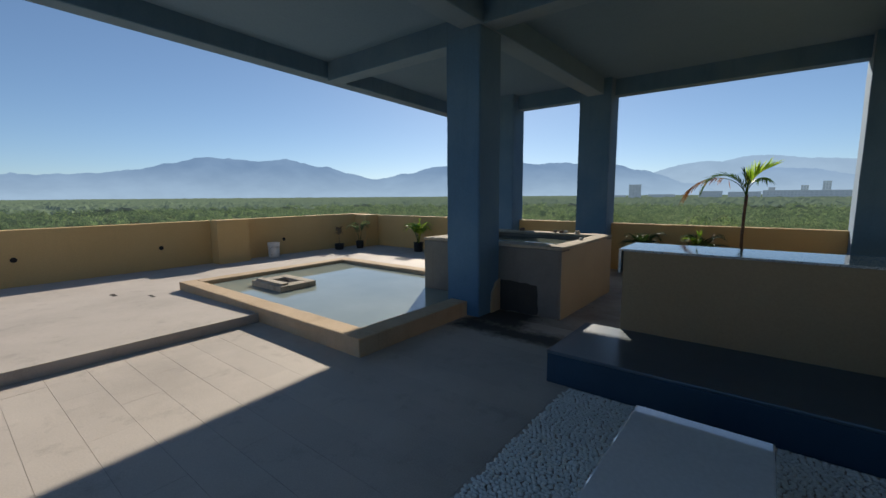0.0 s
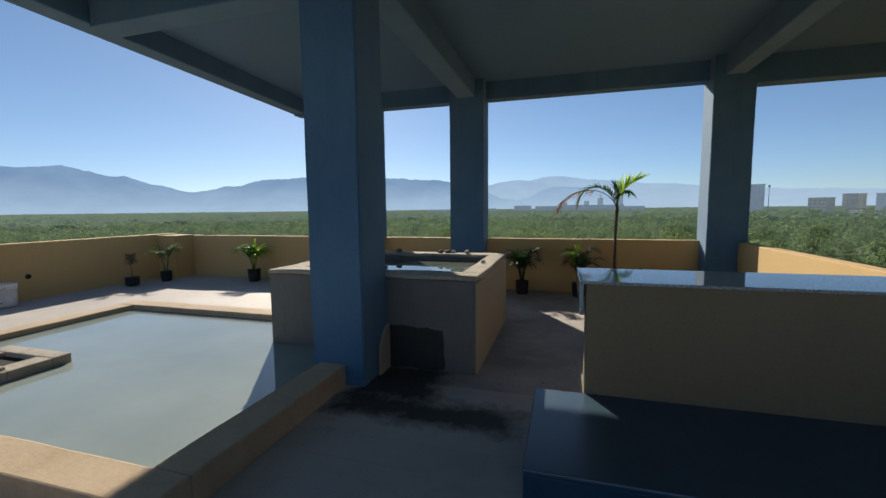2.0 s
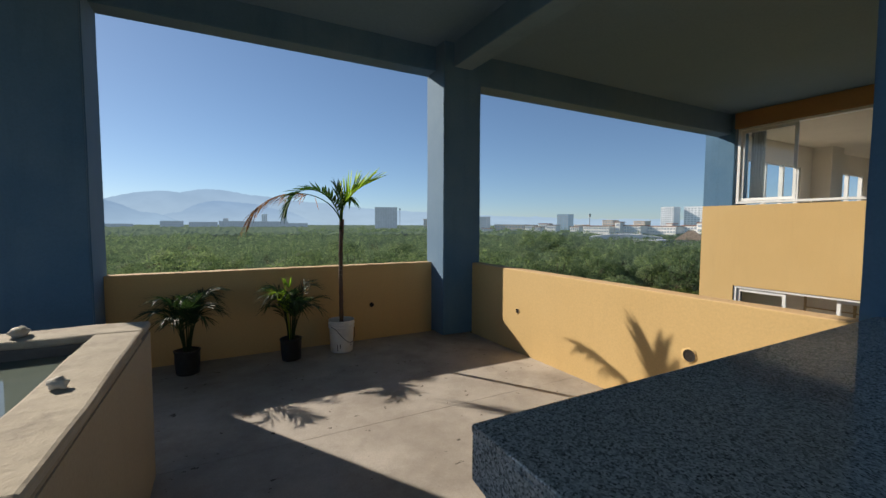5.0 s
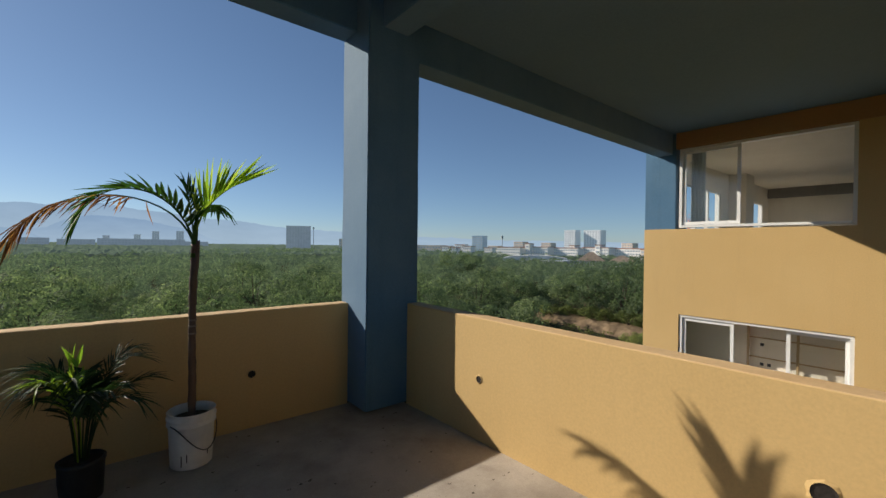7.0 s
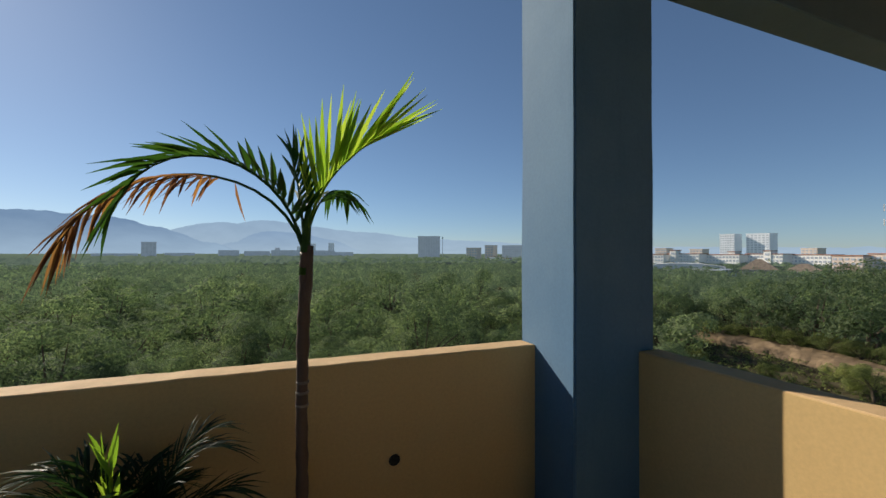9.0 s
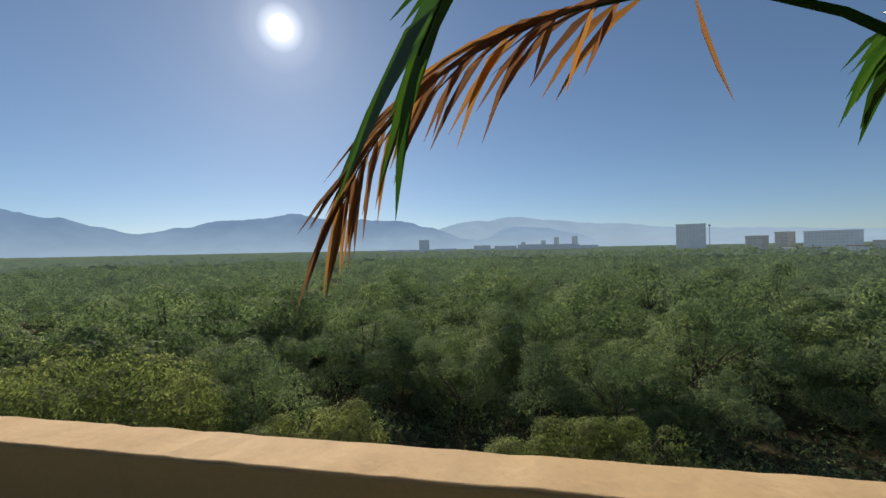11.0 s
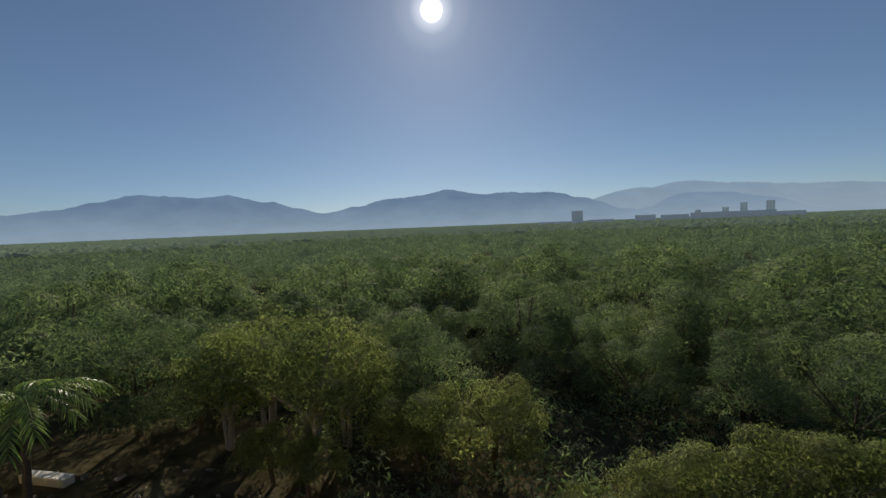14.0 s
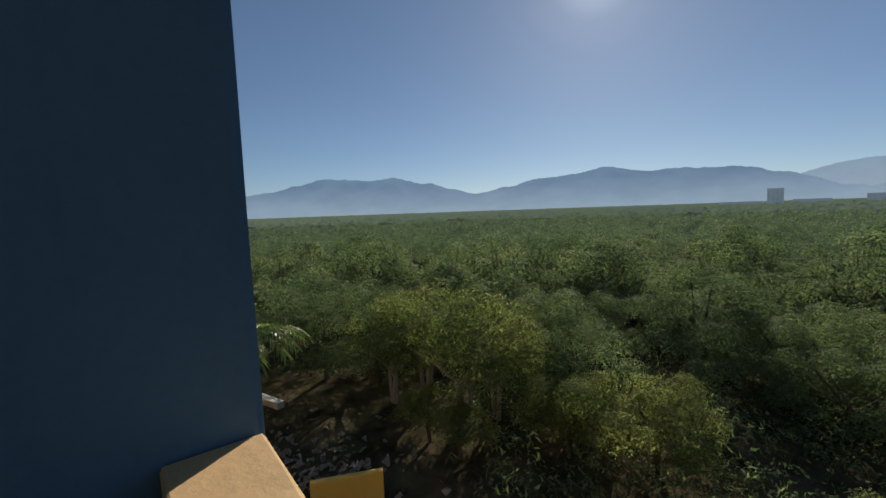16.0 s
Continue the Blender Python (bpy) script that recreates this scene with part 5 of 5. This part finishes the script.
def lattice_mast(az, r, h, w, label):
    m = thing("antenna_mast", Matrix.Translation(far_point(az, r, GROUND)) @ Matrix.Rotation(radians(-az), 4, "Z"), label, "mast")
    for sx in (-1, 1):
        for sy in (-1, 1):
            bm = bmesh.new()
            tube(bm, [(sx * w, sy * w, 0), (sx * w * 0.5, sy * w * 0.5, h)], [0.13, 0.1], 5)
            part("leg", bm, M_STEEL, m)
    for i in range(14):
        z0, z1 = h * i / 14, h * (i + 1) / 14
        a, b = w * (1 - 0.5 * i / 14), w * (1 - 0.5 * (i + 1) / 14)
        bm = bmesh.new()
        tube(bm, [(-a, -a, z0), (b, -b, z1)], [0.07, 0.07], 4)
        tube(bm, [(a, -a, z0), (-b, -b, z1)], [0.07, 0.07], 4)
        part("brace", bm, M_STEEL, m)
    for z in (h * 0.72, h * 0.9):
        for k in range(6):
            a = k * math.pi / 3
            part("antenna", boxed(1.7 * math.cos(a) - 0.2, 1.7 * math.cos(a) + 0.2, 1.7 * math.sin(a) - 0.2, 1.7 * math.sin(a) + 0.2, z - 1.3, z + 1.3, 0), M_FAR_WHITE, m)


lattice_mast(70.25, 230, 32, 1.1, "steel lattice antenna mast with panel antennas")
for a, r, h in ((48.2, 420, 22), (22.2, 690, 38)):
    bm = bmesh.new()
    tube(bm, [(0, 0, 0), (0, 0, h)], [0.5, 0.3], 8)
    box(bm, -1.2, 1.2, -0.3, 0.3, h - 3, h)
    o = tagged(part("lamp_mast", bm, M_STEEL), "thin tall steel mast above the trees", "mast")
    o.location = far_point(a, r, GROUND)



def tower_crane(az, r, h, jib, label):
    c = thing("tower_crane", Matrix.Translation(far_point(az, r, GROUND)) @ Matrix.Rotation(radians(-az + 20), 4, "Z"), label, "crane")
    for sx in (-1, 1):
        for sy in (-1, 1):
            bm = bmesh.new()
            tube(bm, [(sx * 0.9, sy * 0.9, 0), (sx * 0.9, sy * 0.9, h)], [0.28, 0.28], 5)
            part("leg", bm, M_CRANE, c)
    for i in range(16):
        bm = bmesh.new()
        s = 1 if i % 2 else -1
        tube(bm, [(-0.9 * s, -0.9, h * i / 16), (0.9 * s, -0.9, h * (i + 1) / 16)], [0.12, 0.12], 4)
        part("brace", bm, M_CRANE, c)
    for y, z in ((-0.6, h), (0.6, h), (0, h + 1.3)):
        bm = bmesh.new()
        tube(bm, [(-jib * 0.35, y, z), (jib, y, z)], [0.16, 0.14], 5)
        part("jib", bm, M_CRANE, c)
    bm = bmesh.new()
    tube(bm, [(-jib * 0.3, 0, h), (0, 0, h + 5), (jib * 0.8, 0, h + 1.3)], [0.08, 0.2, 0.08], 5)
    part("tie", bm, M_CRANE, c)
    part("counterweight", boxed(-jib * 0.35, -jib * 0.25, -0.8, 0.8, h - 1.8, h - 0.2, 0), M_FAR_GREY, c, "grey concrete counterweight")


tower_crane(71.1, 400, 35, 16, "red tower crane beyond the town")

# ---- yard below: house, shed, wall, bank, coconut palm, rubble ----
yh = thing("yellow_house", (-29, -1.8, GROUND), "small yellow house with a flat white roof", "house")
part("wall", boxed(-4, 4, -4.2, 4.2, 0, 3.75, 0.02), M_YELLOW, yh)
part("roof", boxed(-4.3, 4.25, -4.5, 4.5, 3.75, 3.95, 0.02), M_ROOFWHITE, yh, "flat white roof slab")
part("roof_kerb", boxed(-4.3, 4.25, 4.25, 4.5, 3.95, 4.15, 0.02), M_ROOFWHITE, yh)
part("window", boxed(3.96, 4.02, 2.2, 2.75, 1.9, 3.1, 0), M_PANE, yh, "narrow dark window")
part("annex", boxed(4, 5.4, 1.6, 4.0, 0, 1.75, 0.02), M_YELLOW, yh)
part("annex_slab", boxed(4, 5.6, 1.4, 4.15, 1.75, 1.93, 0.02), M_ROOFWHITE, yh)
shed = thing("corrugated_shed", pose(-41.6, -0.9, GROUND, 0, 0, -17.5), "open shed under a blue grey corrugated metal roof", "shed")
bm = bmesh.new()
n = 120
for i in range(n + 1):
    x = -8 + 16 * i / n
    z = 3.6 + 0.09 * math.sin(i * 1.57)
    cur = bm.verts.new((x, -6.0, z + 0.6)), bm.verts.new((x, 6.0, z))
    if i:
        bm.faces.new((last[0], cur[0], cur[1], last[1]))
    last = cur
bmesh.ops.solidify(bm, geom=list(bm.faces), thickness=0.02)
part("roof", bm, M_METALROOF, shed, "corrugated sheet metal")
for x in (-7, 0, 7):
    for y, z in ((-5.7, 4.05), (5.7, 3.5)):
        part("post", boxed(x - 0.1, x + 0.1, y - 0.1, y + 0.1, 0, z, 0), M_BARK, shed)
yard = tagged(part("yard_wall", boxed(-0.12, 0.12, -1.3, 1.3, 0, 1.45, 0.03), M_YELLOW), "short stained yellow garden wall", "wall")
yard.matrix_basis = pose(-16.6, 5.6, GROUND, 0, 0, -24)
tank = tagged(part("concrete_trough", boxed(-1.3, 1.3, -0.25, 0.25, 0, 0.4, 0.05), M_ROOFWHITE), "long pale concrete trough in the yard", "trough")
tank.matrix_basis = pose(-28, 5.7, GROUND, 0, 0, 20)
rnd = random.Random(8)
bm = bmesh.new()
for i in range(420):
    c = Vector((rnd.gauss(-19, 3.2), rnd.gauss(4.5, 2.2), GROUND + 0.05))
    s = rnd.uniform(0.06, 0.28)
    q = [bm.verts.new(c + Vector((rnd.uniform(-1, 1), rnd.uniform(-1, 1), rnd.uniform(-0.4, 0.9))) * s) for _ in range(6)]
    bmesh.ops.convex_hull(bm, input=q)
tagged(part("rubble", bm, M_RUBBLE), "scattered broken stones and rubble in the yard", "rubble", kind="stuff")
water_tank = thing("water_tank", (-26.3, 3.4, GROUND), "black plastic water tank beside the yellow house", "water tank")
bm = bmesh.new()
lathe(bm, [(0.0, 0.0), (0.6, 0.0), (0.62, 0.1)] + [(0.62 + 0.02 * (i % 2), 0.2 + 0.15 * i) for i in range(8)] + [(0.58, 1.42), (0.35, 1.6)], 28)
part("body", bm, M_BLACK, water_tank, "ribbed black body", True)
bm = bmesh.new()
lathe(bm, [(0.0, 1.59), (0.28, 1.59), (0.28, 1.68), (0.2, 1.71), (0.0, 1.72)], 20)
part("lid", bm, M_BLACK, water_tank, "round black lid")
# earth bank beyond the clearing
bm = bmesh.new()
prev = None
for i in range(60):
    a = 50 + 26 * i / 59
    r = 62.5 - 0.72 * max(0.0, a - 56) + 0.6 * noise.noise(Vector((i * 0.3, 0, 0)))
    row = [bm.verts.new(far_point(a, r + dr, GROUND + dz + 0.25 * noise.noise(Vector((i * 0.4, dr, 3))))) for dr, dz in ((-1.6, -0.1), (-0.5, 0.5), (0.1, 0.8), (0.8, 0.95), (3.5, 1.0), (5.0, -0.1))]
    if prev:
        for p in range(5):
            bm.faces.new((prev[p], row[p], row[p + 1], prev[p + 1]))
    prev = row
tagged(part("earth_bank", bm, M_BANK), "bare reddish earth bank at the forest edge", "bank", kind="structure")
rng = np.random.default_rng(77)
tuft = []
for i in range(1700):
    a, r = rng.uniform(52, 80), rng.uniform(26, 66)
    p = far_point(a, r, GROUND)
    tuft.append(leaf_cloud(9, [(p.x, p.y, p.z + 0.1, 0.35)], 0.16, 1000 + i, 0.9))
tagged(new("grass_tufts", cloud_mesh("grass_tufts", np.concatenate(tuft), M_LEAF_BUSH)), "rough grass and weeds on the clearing", "grass", kind="stuff")


def coconut(x, y, h, seed, label):
    p = thing("coconut_palm", (x, y, GROUND), label, "palm", "coconut palms in the yard")
    bm = bmesh.new()
    tube(bm, [(0.25 * math.sin(i / 4), 0.1 * i / 8, h * i / 8) for i in range(9)], [0.17 - 0.008 * i for i in range(9)], 9)
    part("trunk", bm, M_BARK, p, "slender ringed trunk")
    r = random.Random(seed)
    top = Vector((0.25 * math.sin(2), 0.1, h))
    for i in range(15):
        a, up = 2 * math.pi * i / 15 + r.uniform(-0.2, 0.2), r.uniform(-0.3, 1.2)
        c, s = math.cos(a), math.sin(a)
        L = r.uniform(2.2, 3.1)
        frond(p, (top, top + Vector((0.5 * c, 0.5 * s, 0.4 + 0.5 * up)), top + Vector((L * 0.7 * c, L * 0.7 * s, 0.5 * up)), top + Vector((L * c, L * s, -1.1 + 0.9 * up))), 30, 0.62, 0.05, M_COCO, 0.15, 60, 0.5, seed * 50 + i, "", 0.1, 0.03)


coconut(-25.0, 4.4, 4.9, 3, "coconut palm with drooping fronds beside the yard")

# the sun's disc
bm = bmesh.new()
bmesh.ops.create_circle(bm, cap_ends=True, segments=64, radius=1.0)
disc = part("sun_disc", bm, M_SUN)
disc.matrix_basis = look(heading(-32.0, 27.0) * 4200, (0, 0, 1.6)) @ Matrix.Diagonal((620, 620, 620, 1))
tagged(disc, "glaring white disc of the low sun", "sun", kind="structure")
# ---- pieces of the floor: plank tiles and embedded pebbles ----
floor = bpy.data.objects["floor"]
TW, TD = 0.9, 0.30


def tile_mesh(w, d):
    bm = bmesh.new()
    box(bm, -w / 2, w / 2, -d / 2, d / 2, -0.003, 0.0)
    for v in bm.verts:
        if v.co.z > -0.001:
            v.co.x *= 1 - 0.0004 / w
            v.co.y *= 1 - 0.0008 / d
    me = bpy.data.meshes.new("floor_tile")
    bm.to_mesh(me)
    bm.free()
    me.materials.append(M_FLOOR)
    return me


whole = tile_mesh(TW - 0.0006, TD - 0.0014)
rnd = random.Random(21)
row, y = 0, -12.0
while y < -4.93:
    y += TD
    x1 = -2.362 + (TW / 2 if row % 2 else 0.0)
    left = -4.275 if -7.06 < y < -5.3 else -4.09 if y > -5.4 else -6.3
    while x1 - 0.03 > left:
        a, b = max(left, x1 - TW), min(-2.362, x1)
        if y + TD / 2 < -4.89 and b - a > 0.05:
            o = new("floor_tile", whole)
            o.parent = floor
            o.matrix_basis = pose((a + b) / 2, y, rnd.uniform(0.0, 0.001), rnd.uniform(-0.08, 0.08), rnd.uniform(-0.06, 0.06), 0)
            o.scale.x = (b - a) / TW
        x1 -= TW
    row += 1

bed = setting("pebble_bed", boxed(-2.36, 0.476, -10.5, -6.388, -0.05, -0.004, 0), M_RIM, "bed of pale pebbles set on edge in cement", "pebble bed")
kinds = []
for k in range(6):
    bm = bmesh.new()
    bmesh.ops.create_icosphere(bm, subdivisions=1, radius=1)
    r = random.Random(k)
    for v in bm.verts:
        v.co = Vector((v.co.x * 0.021, v.co.y * 0.0148, v.co.z * 0.012)) * r.uniform(0.9, 1.1)
    me = bpy.data.meshes.new("pebble")
    bm.to_mesh(me)
    bm.free()
    me.polygons.foreach_set("use_smooth", [True] * len(me.polygons))
    me.materials.append(M_PEBBLE)
    kinds.append(me)
count = 0
sv, sf = [], []
y = -6.41
while y > -8.9:
    x = -2.34 + rnd.uniform(0, 0.03)
    while x < -0.02:
        if not (-1.68 < x < -0.96 and y < -7.04):
            px, py, a = x + rnd.uniform(-0.008, 0.008), y + rnd.uniform(-0.006, 0.006), rnd.uniform(-45, 45)
            me = rnd.choice(kinds)
            if count < 300 and x < -1.7 and y > -8.0 and rnd.random() < 0.28:
                o = new("pebble", me)
                o.parent = bed
                o.matrix_basis = pose(px, py, 0.002, 0, 0, a)
                count += 1
            else:
                m = pose(px, py, 0.002, 0, 0, a)
                b0 = len(sv)
                sv.extend([tuple(m @ v.co) for v in me.vertices])
                sf.extend([tuple(b0 + i for i in p.vertices) for p in me.polygons])
        x += 0.0355
    y -= 0.0265
me = bpy.data.meshes.new("pebbles")
me.from_pydata(sv, [], sf)
me.polygons.foreach_set("use_smooth", [True] * len(me.polygons))
me.materials.append(M_PEBBLE)
o = new("pebbles", me)
o.parent = bed
tagged(o, "pale pebbles set close in cement", kind="stuff")
